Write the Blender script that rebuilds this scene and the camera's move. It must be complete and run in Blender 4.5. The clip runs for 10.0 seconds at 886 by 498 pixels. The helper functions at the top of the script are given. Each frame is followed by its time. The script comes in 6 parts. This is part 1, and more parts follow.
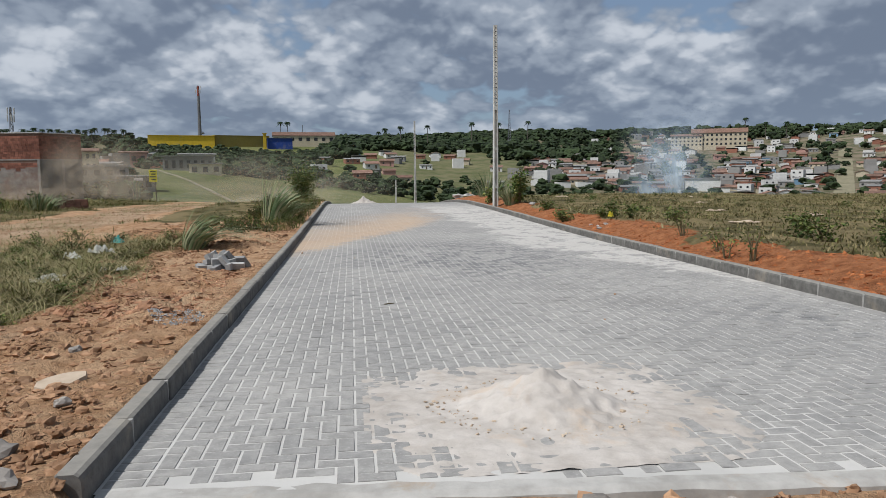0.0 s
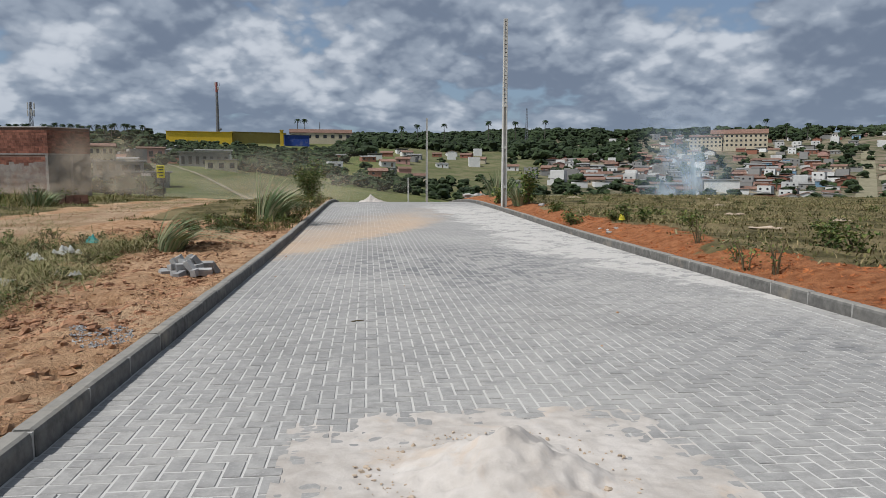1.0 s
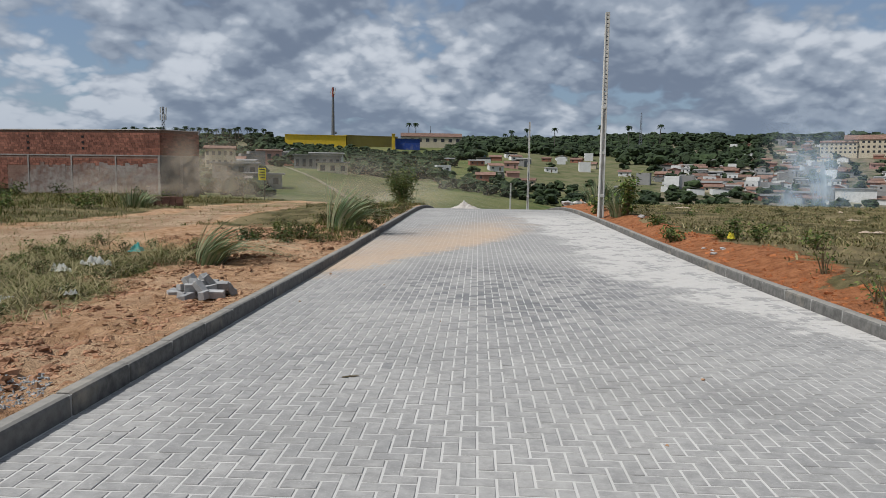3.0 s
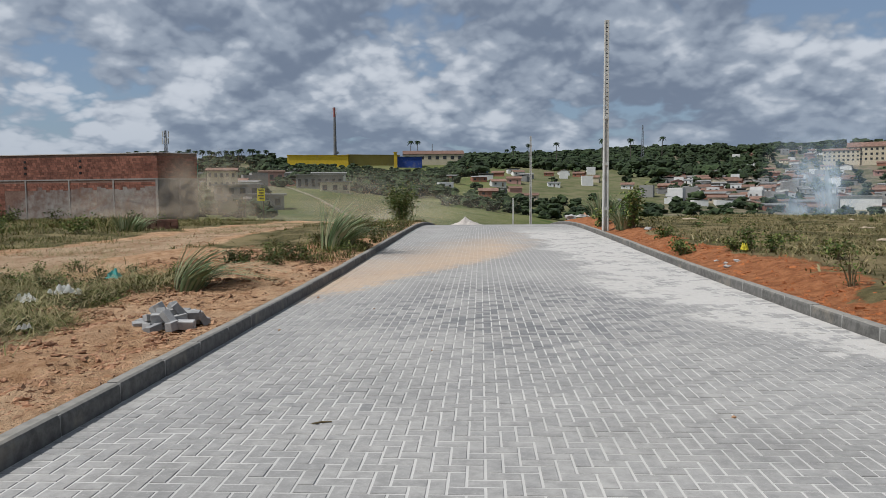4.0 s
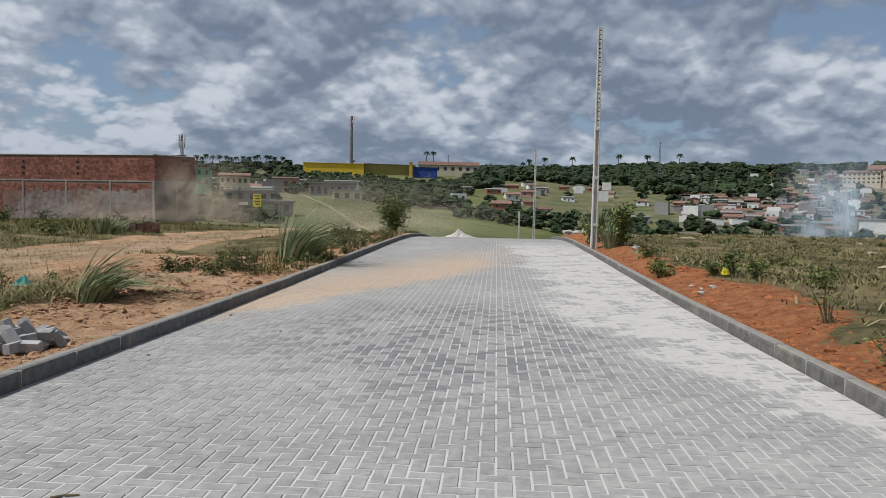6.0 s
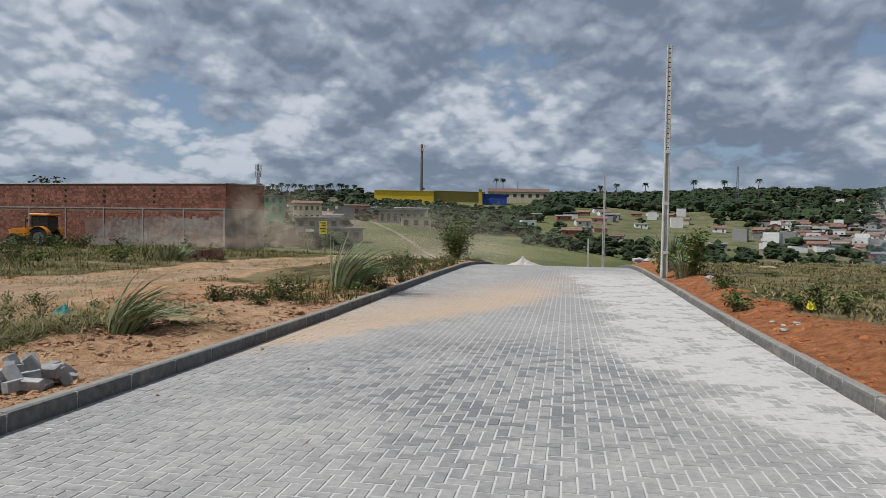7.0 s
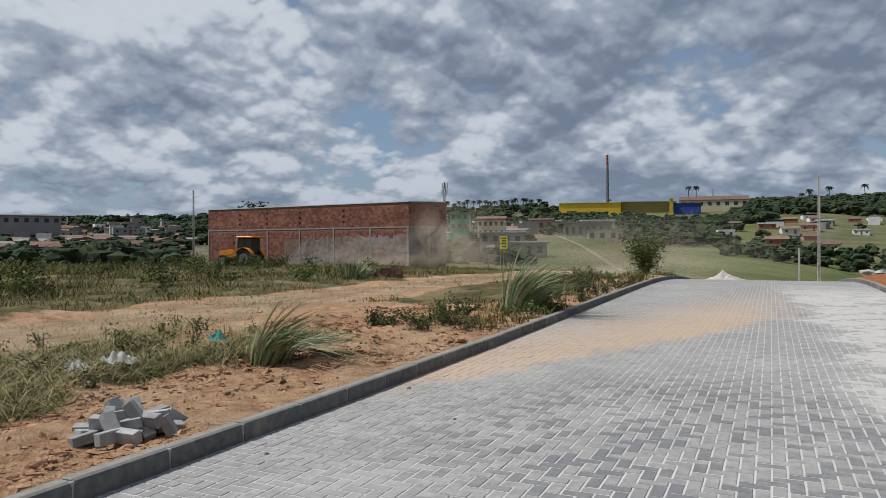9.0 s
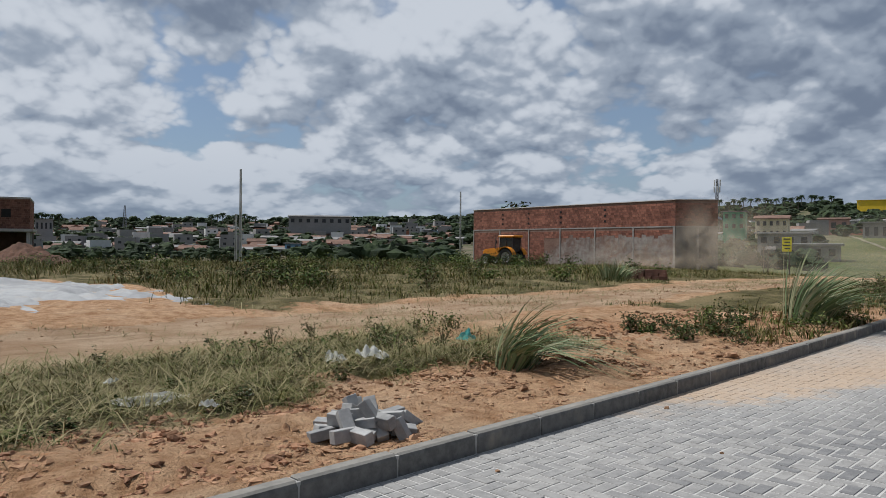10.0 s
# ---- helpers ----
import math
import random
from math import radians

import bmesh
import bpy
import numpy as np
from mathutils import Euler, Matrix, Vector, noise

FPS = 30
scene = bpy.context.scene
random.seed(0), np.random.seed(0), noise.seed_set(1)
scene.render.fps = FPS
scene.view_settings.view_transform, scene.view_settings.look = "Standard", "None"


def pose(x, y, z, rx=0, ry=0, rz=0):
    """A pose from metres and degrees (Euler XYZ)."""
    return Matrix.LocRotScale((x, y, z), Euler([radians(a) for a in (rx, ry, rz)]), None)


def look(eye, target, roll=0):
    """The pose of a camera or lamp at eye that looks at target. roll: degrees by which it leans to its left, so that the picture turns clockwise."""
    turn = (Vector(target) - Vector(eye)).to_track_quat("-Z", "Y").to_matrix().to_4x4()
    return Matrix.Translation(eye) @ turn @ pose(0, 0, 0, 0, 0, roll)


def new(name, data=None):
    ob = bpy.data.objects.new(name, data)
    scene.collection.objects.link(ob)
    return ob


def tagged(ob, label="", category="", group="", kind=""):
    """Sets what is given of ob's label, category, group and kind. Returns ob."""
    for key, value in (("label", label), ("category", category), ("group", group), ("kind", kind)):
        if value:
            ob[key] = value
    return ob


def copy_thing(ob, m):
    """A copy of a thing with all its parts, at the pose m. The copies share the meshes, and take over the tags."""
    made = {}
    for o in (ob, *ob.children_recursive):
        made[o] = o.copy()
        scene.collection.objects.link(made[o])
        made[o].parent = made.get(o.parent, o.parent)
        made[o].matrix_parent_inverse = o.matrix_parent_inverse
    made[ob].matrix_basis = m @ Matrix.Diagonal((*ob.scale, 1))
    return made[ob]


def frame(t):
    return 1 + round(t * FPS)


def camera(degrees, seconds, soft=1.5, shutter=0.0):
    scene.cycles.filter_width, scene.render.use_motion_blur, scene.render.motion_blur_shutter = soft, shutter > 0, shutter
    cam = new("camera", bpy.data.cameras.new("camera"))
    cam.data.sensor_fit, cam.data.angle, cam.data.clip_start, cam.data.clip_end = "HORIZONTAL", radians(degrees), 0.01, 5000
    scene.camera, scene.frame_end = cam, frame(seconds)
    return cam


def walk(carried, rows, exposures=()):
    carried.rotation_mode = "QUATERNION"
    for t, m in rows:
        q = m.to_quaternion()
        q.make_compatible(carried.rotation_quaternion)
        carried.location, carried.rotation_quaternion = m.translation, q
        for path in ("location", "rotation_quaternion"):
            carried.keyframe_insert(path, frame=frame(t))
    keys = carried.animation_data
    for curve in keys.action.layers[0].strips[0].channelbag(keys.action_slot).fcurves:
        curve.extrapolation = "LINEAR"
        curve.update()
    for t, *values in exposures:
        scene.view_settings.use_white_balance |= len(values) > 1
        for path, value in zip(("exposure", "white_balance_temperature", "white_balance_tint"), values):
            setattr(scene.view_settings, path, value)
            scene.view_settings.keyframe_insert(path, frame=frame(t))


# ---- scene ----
cam = camera(63.6, 10.0, soft=0.45)
PATH = [
    (0, (1.266, 1.227, 1.509), (1.517, 3.201, 1.31), -0.5),
    (0.5, (1.517, 1.781, 1.494), (1.762, 3.754, 1.282), -1.0),
    (1, (1.81, 2.253, 1.525), (2.017, 4.232, 1.322), 0.1),
    (1.5, (2.085, 2.71, 1.597), (2.252, 4.695, 1.411), 1.1),
    (2, (2.347, 3.148, 1.622), (2.39, 5.138, 1.429), 1.2),
    (2.5, (2.562, 3.597, 1.626), (2.501, 5.586, 1.432), 1.0),
    (2.7, (2.628, 3.765, 1.641), (2.544, 5.754, 1.446), 1.1),
    (3.8, (2.777, 4.769, 1.534), (2.663, 6.759, 1.367), 0.2),
    (4, (2.808, 4.875, 1.578), (2.702, 6.866, 1.431), -0.5),
    (4.5, (3.032, 5.2, 1.605), (2.916, 7.193, 1.482), -0.6),
    (5, (3.311, 5.494, 1.583), (3.198, 7.487, 1.46), 0.1),
    (5.2, (3.467, 5.607, 1.582), (3.375, 7.601, 1.46), 0.5),
    (6.3, (4.037, 6.408, 1.58), (3.835, 8.395, 1.473), 1.2),
    (6.5, (4.078, 6.585, 1.591), (3.826, 8.567, 1.508), 1.0),
    (7, (4.191, 7.023, 1.593), (3.849, 8.993, 1.548), 1.1),
    (7.5, (4.203, 7.446, 1.591), (3.787, 9.402, 1.583), 0.8),
    (8, (4.167, 7.867, 1.598), (3.69, 9.809, 1.611), 0.8),
    (8.5, (4.116, 8.324, 1.613), (3.498, 10.226, 1.617), 0.7),
    (9, (3.976, 8.724, 1.616), (3.141, 10.542, 1.607), -0.2),
    (9.5, (3.856, 9.093, 1.61), (2.716, 10.736, 1.612), 0.4),
    (9.6, (3.826, 9.157, 1.612), (2.618, 10.751, 1.605), -0.0),
    (10, (3.717, 9.38, 1.596), (2.291, 10.782, 1.586), 0.4),
]
walk(cam, [(t, look(eye, target, roll)) for t, eye, target, roll in PATH],
     exposures=[(0, -0.05, 6030, 10), (10, -0.05, 6030, 10)])

# ---- light ----
SUN_AZ, SUN_EL = radians(245), radians(58)          # compass bearing from +y, clockwise
sun = new("sun", bpy.data.lights.new("sun", "SUN"))
sun.data.energy, sun.data.angle, sun.data.color = 4.1, radians(0.53), (1.0, 0.95, 0.87)
sdir = Vector((math.sin(SUN_AZ) * math.cos(SUN_EL), math.cos(SUN_AZ) * math.cos(SUN_EL), math.sin(SUN_EL)))
sun.matrix_world = look(sdir * 50, (0, 0, 0))


class Nodes:
    """A short way to write node trees."""

    def __init__(self, tree):
        self.t = tree
        tree.nodes.clear()

    def n(self, kind, operation="", blend_type="", data_type="", noise_dimensions="", sky_type="", attribute_name="", feature="", interpolation_type=""):
        node = self.t.nodes.new(kind)
        if data_type:
            node.data_type = data_type
        if operation:
            node.operation = operation
        if blend_type:
            node.blend_type = blend_type
        if noise_dimensions:
            node.noise_dimensions = noise_dimensions
        if sky_type:
            node.sky_type = sky_type
        if attribute_name:
            node.attribute_name = attribute_name
        if feature:
            node.feature = feature
        if interpolation_type:
            node.interpolation_type = interpolation_type
        return node

    def link(self, a, b):
        self.t.links.new(a, b)

    def put(self, socket, value):
        if hasattr(value, "is_output"):
            self.t.links.new(value, socket)
        elif isinstance(value, (tuple, list)) and len(value) == 3 and socket.type == "RGBA":
            socket.default_value = (*value, 1)
        else:
            socket.default_value = value

    def math(self, op, a, b=0.0, c=None):
        node = self.n("ShaderNodeMath", operation=op)
        self.put(node.inputs[0], a)
        self.put(node.inputs[1], b)
        if c is not None:
            self.put(node.inputs[2], c)
        return node.outputs[0]

    def step(self, value, lo, hi):
        node = self.n("ShaderNodeMapRange", interpolation_type="SMOOTHSTEP")
        self.put(node.inputs[0], value)
        self.put(node.inputs[1], lo)
        self.put(node.inputs[2], hi)
        return node.outputs[0]

    def mix(self, f, a, b, blend="MIX"):
        node = self.n("ShaderNodeMix", data_type="RGBA", blend_type=blend)
        self.put(node.inputs[0], f)
        self.put(node.inputs[6], a)
        self.put(node.inputs[7], b)
        return node.outputs[2]

    def noise(self, vec, scale, detail=4.0, rough=0.55, distortion=0.0):
        node = self.n("ShaderNodeTexNoise", noise_dimensions="3D")
        if vec is not None:
            self.link(vec, node.inputs["Vector"])
        node.inputs["Scale"].default_value, node.inputs["Detail"].default_value = scale, detail
        node.inputs["Roughness"].default_value, node.inputs["Distortion"].default_value = rough, distortion
        return node.outputs[0]

    def stretch(self, vec, s):
        node = self.n("ShaderNodeVectorMath", operation="MULTIPLY")
        self.link(vec, node.inputs[0])
        node.inputs[1].default_value = s
        return node.outputs[0]

    def xyz(self, vec):
        node = self.n("ShaderNodeSeparateXYZ")
        self.link(vec, node.inputs[0])
        return node.outputs

    def finish(self, color, rough, height=None, bump=0.3, dist=0.01, metal=0.0, trans=0.0, spec=0.4):
        b = self.n("ShaderNodeBsdfPrincipled")
        self.put(b.inputs["Base Color"], color)
        self.put(b.inputs["Roughness"], rough)
        self.put(b.inputs["Metallic"], metal)
        b.inputs["Specular IOR Level"].default_value = spec
        b.inputs["Transmission Weight"].default_value = trans
        if height is not None:
            bm = self.n("ShaderNodeBump")
            bm.inputs["Strength"].default_value, bm.inputs["Distance"].default_value = bump, dist
            self.put(bm.inputs["Height"], height)
            self.link(bm.outputs[0], b.inputs["Normal"])
        out = self.n("ShaderNodeOutputMaterial")
        self.link(b.outputs[0], out.inputs[0])
        return b


# sky with broken cumulus, laid on a flat cloud deck
world = bpy.data.worlds.new("sky")
world.use_nodes = True
scene.world = world
w = Nodes(world.node_tree)
coord = w.n("ShaderNodeTexCoord").outputs["Generated"]
sky = w.n("ShaderNodeTexSky", sky_type="NISHITA")
sky.sun_disc, sky.sun_elevation, sky.sun_rotation = False, SUN_EL, SUN_AZ
sx, sy, sz = w.xyz(coord)


def deck_at(lift):
    """A place on the cloud deck for the view direction, seen a little higher by lift."""
    den = w.math("ADD", w.math("MAXIMUM", sz, 0.0), 0.16 + lift)
    r = w.math("POWER", den, -0.52)
    comb = w.n("ShaderNodeCombineXYZ")
    w.link(w.math("ADD", w.math("MULTIPLY", sx, r), CLOUD_SHIFT[0]), comb.inputs[0])
    w.link(w.math("ADD", w.math("MULTIPLY", sy, r), CLOUD_SHIFT[1]), comb.inputs[1])
    comb.inputs[2].default_value = CLOUD_SHIFT[2]
    return comb.outputs[0]


def cloud_density(at):
    """Broad masses heaped into rounded heads of several sizes."""
    warp = w.n("ShaderNodeTexNoise", noise_dimensions="3D")
    w.link(at, warp.inputs["Vector"])
    warp.inputs["Scale"].default_value, warp.inputs["Detail"].default_value = 7.0, 4.0
    push = w.n("ShaderNodeVectorMath", operation="MULTIPLY_ADD")
    w.link(warp.outputs[1], push.inputs[0])
    push.inputs[1].default_value = (0.07, 0.07, 0.07)
    w.link(at, push.inputs[2])
    total = w.math("MULTIPLY", w.noise(at, 2.1, 2.0, 0.5), 0.75)
    for size, weight in ((4.4, 0.26), (9.5, 0.20), (21.0, 0.11), (46.0, 0.05)):
        cell = w.n("ShaderNodeTexVoronoi", feature="SMOOTH_F1")
        w.link(push.outputs[0], cell.inputs["Vector"])
        cell.inputs["Scale"].default_value, cell.inputs["Smoothness"].default_value = size, 0.22
        d = cell.outputs["Distance"]
        total = w.math("ADD", total, w.math("MULTIPLY", w.math("SUBTRACT", 1.0, w.math("MULTIPLY", d, d)), weight))
    return w.math("ADD", total, w.math("MULTIPLY", w.noise(push.outputs[0], 16.0, 5.0, 0.6), 0.06))


CLOUD_SHIFT = (3.1, 1.7, 0.4)
d0, d1, d2 = cloud_density(deck_at(0.0)), cloud_density(deck_at(0.014)), cloud_density(deck_at(0.055))
cover = w.step(d0, 0.66, 0.77)
shade = w.math("ADD", w.math("MULTIPLY", w.math("SUBTRACT", d0, d1), 0.7), w.math("MULTIPLY", w.math("SUBTRACT", d0, d2), 0.8))
shade = w.math("ADD", shade, w.math("MULTIPLY", w.math("SUBTRACT", 0.86, d0), 0.30))
shade = w.math("ADD", shade, w.math("MULTIPLY", w.math("ADD", sx, 0.30), -0.11))
lit = w.step(shade, -0.23, 0.23)
cloud = w.mix(w.step(lit, 0.0, 0.55), (0.255, 0.305, 0.39), (0.46, 0.515, 0.59))
cloud = w.mix(w.step(lit, 0.48, 1.0), cloud, (0.86, 0.885, 0.915))
clear = w.mix(0.35, w.mix(1.0, sky.outputs[0], (0.085, 0.094, 0.104), "MULTIPLY"), (0.50, 0.58, 0.66))
low = w.step(sz, 0.0, 0.16)
cloud = w.mix(low, w.mix(0.4, cloud, (0.38, 0.46, 0.55)), cloud)
clear = w.mix(low, w.mix(0.5, clear, (0.40, 0.50, 0.60)), clear)
bg = w.n("ShaderNodeBackground")
w.link(w.mix(cover, clear, cloud), bg.inputs[0])
bg.inputs[1].default_value = 0.71
wo = w.n("ShaderNodeOutputWorld")
w.link(bg.outputs[0], wo.inputs[0])


# ---- materials ----
def material(name):
    m = bpy.data.materials.new(name)
    m.use_nodes = True
    return m, Nodes(m.node_tree)


def plain(name, dark, light, scale=8.0, rough=0.8, bump=0.3, dist=0.01, spread=0.15, metal=0.0, spec=0.35, stain=None):
    """A surface with broad and fine mottling, some relief, and a shade of its own for every object and loose piece."""
    m, k = material(name)
    pos = k.n("ShaderNodeNewGeometry")
    p = pos.outputs["Position"]
    big = k.noise(p, scale * 0.18, 3.0)
    small = k.noise(p, scale, 7.0, 0.6)
    f = k.step(k.math("ADD", k.math("MULTIPLY", big, 0.5), k.math("MULTIPLY", small, 0.5)), 0.32, 0.68)
    c = k.mix(f, dark, light)
    if stain:
        c = k.mix(k.math("MULTIPLY", k.step(k.noise(p, scale * 0.35, 6.0, 0.65, 0.6), 0.55, 0.72), 0.7), c, stain)
    if spread:
        r = k.math("ADD", k.n("ShaderNodeObjectInfo").outputs["Random"], pos.outputs["Random Per Island"])
        r = k.math("FRACT", r)
        v = k.math("ADD", 1.0 - spread, k.math("MULTIPLY", r, spread * 2))
        comb = k.n("ShaderNodeCombineColor")
        for i in range(3):
            k.link(v, comb.inputs[i])
        c = k.mix(1.0, c, comb.outputs[0], "MULTIPLY")
    k.finish(c, rough, small, bump, dist, metal, 0.0, spec)
    return m


def ground_material():
    """Soil, turf, straw, red earth and far scrub, by the zones stored with the mesh."""
    m, k = material("ground")
    p = k.n("ShaderNodeNewGeometry").outputs["Position"]
    zone = k.n("ShaderNodeAttribute", attribute_name="zone").outputs["Color"]
    zr, zg, zb = k.n("ShaderNodeSeparateColor").outputs, None, None
    sep = k.t.nodes[-1]
    k.link(zone, sep.inputs[0])
    grass, red, track = sep.outputs[0], sep.outputs[1], sep.outputs[2]
    n1, n2, n3 = k.noise(p, 0.7, 6.0, 0.6), k.noise(p, 5.0, 7.0, 0.65), k.noise(p, 28.0, 6.0, 0.65)
    soil = k.mix(k.step(n2, 0.3, 0.7), (0.33, 0.175, 0.085), (0.60, 0.385, 0.225))
    soil = k.mix(k.math("MULTIPLY", k.step(n1, 0.45, 0.7), 0.6), soil, (0.62, 0.445, 0.29))
    earth = k.mix(k.step(n2, 0.3, 0.7), (0.24, 0.088, 0.035), (0.46, 0.195, 0.085))
    packed = k.mix(k.step(n1, 0.35, 0.65), (0.38, 0.245, 0.145), (0.53, 0.385, 0.255))
    packed = k.mix(k.math("MULTIPLY", k.step(n3, 0.5, 0.75), 0.4), packed, (0.27, 0.165, 0.09))
    ruts = k.noise(k.stretch(p, (1.6, 0.22, 1.0)), 2.2, 6.0, 0.65)
    packed = k.mix(k.math("MULTIPLY", k.step(ruts, 0.50, 0.66), 0.5), packed, (0.24, 0.14, 0.075))
    turf = k.mix(k.step(n2, 0.3, 0.65), (0.045, 0.042, 0.015), (0.13, 0.112, 0.045))
    turf = k.mix(k.step(n1, 0.40, 0.66), turf, (0.26, 0.205, 0.105))
    c = k.mix(k.step(k.math("ADD", red, k.math("MULTIPLY", k.math("SUBTRACT", n2, 0.5), 0.9)), 0.42, 0.6), soil, earth)
    c = k.mix(k.step(k.math("ADD", track, k.math("MULTIPLY", k.math("SUBTRACT", n2, 0.5), 0.9)), 0.42, 0.6), c, packed)
    c = k.mix(k.step(k.math("ADD", grass, k.math("MULTIPLY", k.math("SUBTRACT", n2, 0.5), 1.1)), 0.40, 0.62), c, turf)
    meadow = k.n("ShaderNodeAttribute", attribute_name="far").outputs["Fac"]
    f1 = k.noise(p, 0.035, 6.0, 0.6)
    far = k.mix(k.step(f1, 0.35, 0.65), (0.088, 0.105, 0.032), (0.15, 0.152, 0.06))
    far = k.mix(k.step(k.noise(p, 0.09, 5.0, 0.6), 0.55, 0.7), far, (0.055, 0.09, 0.022))
    n4 = k.noise(p, 85.0, 4.0, 0.7)
    c = k.mix(k.math("MULTIPLY", k.step(n4, 0.50, 0.72), 0.45), c, k.mix(1.0, c, (0.42, 0.40, 0.38), "MULTIPLY"))
    c = k.mix(k.math("MULTIPLY", k.step(n3, 0.55, 0.72), 0.40), c, k.mix(1.0, c, (0.45, 0.41, 0.38), "MULTIPLY"))
    bare = k.n("ShaderNodeAttribute", attribute_name="town").outputs["Fac"]
    dusty = k.mix(k.step(k.noise(p, 0.12, 5.0, 0.6), 0.35, 0.65), (0.075, 0.082, 0.04), (0.21, 0.17, 0.12))
    far = k.mix(bare, far, dusty)
    c = k.mix(meadow, c, far)
    h = k.math("ADD", k.math("MULTIPLY", n2, 1.0), k.math("MULTIPLY", n3, 0.8))
    k.finish(c, 0.95, h, 1.0, 0.09, spec=0.15)
    return m


def paver_material(name, bed=False):
    """Grey concrete pavers with pale sand and orange soil lying on them in patches."""
    m, k = material(name)
    g = k.n("ShaderNodeNewGeometry")
    p = g.outputs["Position"]
    x, y, _ = k.xyz(p)
    n1, n2, n3 = k.noise(p, 0.9, 6.0, 0.6), k.noise(p, 9.0, 6.0, 0.65), k.noise(p, 60.0, 5.0, 0.7)
    r = k.math("FRACT", k.math("ADD", k.n("ShaderNodeObjectInfo").outputs["Random"], g.outputs["Random Per Island"]))
    base = k.mix(k.step(n2, 0.3, 0.7), (0.25, 0.240, 0.226), (0.345, 0.332, 0.312))
    base = k.mix(k.math("MULTIPLY", k.step(n3, 0.45, 0.75), 0.35), base, (0.40, 0.39, 0.375))
    base = k.mix(k.math("MULTIPLY", r, 0.30), base, (0.18, 0.18, 0.182))
    ex, ey = k.math("DIVIDE", k.math("SUBTRACT", x, 3.3), 2.6), k.math("DIVIDE", k.math("SUBTRACT", y, 14.6), 3.2)
    damp = k.step(k.math("ADD", k.math("ADD", k.math("MULTIPLY", ex, ex), k.math("MULTIPLY", ey, ey)), k.math("MULTIPLY", n1, -1.2)), 0.7, -0.3)
    damp = k.math("MAXIMUM", damp, k.math("MULTIPLY", k.step(k.noise(p, 0.55, 4.0, 0.6), 0.58, 0.68), 0.7))
    wet = k.math("MULTIPLY", damp, k.step(k.math("ADD", r, k.math("MULTIPLY", n2, 0.3)), 0.66, 0.78))
    base = k.mix(k.math("MULTIPLY", k.step(k.noise(p, 0.33, 5.0, 0.6), 0.52, 0.68), 0.35), base, (0.19, 0.182, 0.17))
    base = k.mix(k.math("MULTIPLY", wet, 0.62), base, (0.13, 0.132, 0.138))
    if bed:
        base = k.mix(k.step(n1, 0.3, 0.7), (0.43, 0.415, 0.39), (0.56, 0.54, 0.51))
    wob = k.math("MULTIPLY", k.math("SUBTRACT", n1, 0.5), 2.2)
    rag = k.math("ADD", wob, k.math("MULTIPLY", k.math("SUBTRACT", r, 0.5), 0.5))
    # pale film swept thinly over everything
    film = k.math("MULTIPLY", k.step(k.math("ADD", k.noise(p, 0.45, 5.0, 0.6), k.math("MULTIPLY", n2, 0.4)), 0.60, 0.92), 0.5)
    c = k.mix(film, base, (0.43, 0.41, 0.38))
    # sand left in crumbs on the faces
    c = k.mix(k.math("MULTIPLY", k.step(n3, 0.56, 0.70), 0.35), c, (0.48, 0.46, 0.43))
    # pale strip along the kerb
    edge = k.math("ADD", 4.85, k.math("MULTIPLY", k.math("MAXIMUM", k.math("SUBTRACT", 17.0, y), 0.0), 0.30))
    edge = k.math("SUBTRACT", edge, k.math("MULTIPLY", k.math("MAXIMUM", k.math("SUBTRACT", y, 24.0), 0.0), 0.07))
    white = k.step(k.math("ADD", k.math("SUBTRACT", x, edge), rag), -0.05, 0.25)
    white = k.math("MULTIPLY", white, k.step(k.math("SUBTRACT", 33.0, y), -4.0, 2.0))
    bare = k.step(k.math("ADD", k.noise(p, 1.7, 4.0, 0.6), k.math("MULTIPLY", r, 0.22)), 0.64, 0.72)
    c = k.mix(k.math("MULTIPLY", white, k.math("SUBTRACT", 0.95, k.math("MULTIPLY", bare, 0.75))), c, k.mix(n2, (0.43, 0.405, 0.375), (0.54, 0.515, 0.48)))
    # orange soil spilt from the verge, thinning up the street
    front = k.math("SUBTRACT", y, k.math("ADD", 15.2, k.math("MULTIPLY", x, 2.25)))
    orange = k.step(k.math("ADD", front, k.math("MULTIPLY", rag, 1.6)), -0.4, 1.2)
    orange = k.math("MULTIPLY", orange, k.step(k.math("ADD", x, k.math("MULTIPLY", rag, 1.1)), 4.9, 3.0))
    orange = k.math("MULTIPLY", orange, k.step(k.math("ADD", front, k.math("MULTIPLY", wob, 4.0)), 11.0, 0.5))
    c = k.mix(k.math("MULTIPLY", orange, k.math("ADD", 0.45, k.math("MULTIPLY", n2, 0.55))), c, (0.50, 0.36, 0.24))
    k.finish(c, 0.92, k.math("ADD", k.math("MULTIPLY", n2, 0.25), n3), 0.5, 0.003, spec=0.2)
    return m


M_GROUND = ground_material()
M_PAVER = paver_material("paver")
M_BED = paver_material("joint_sand", True)


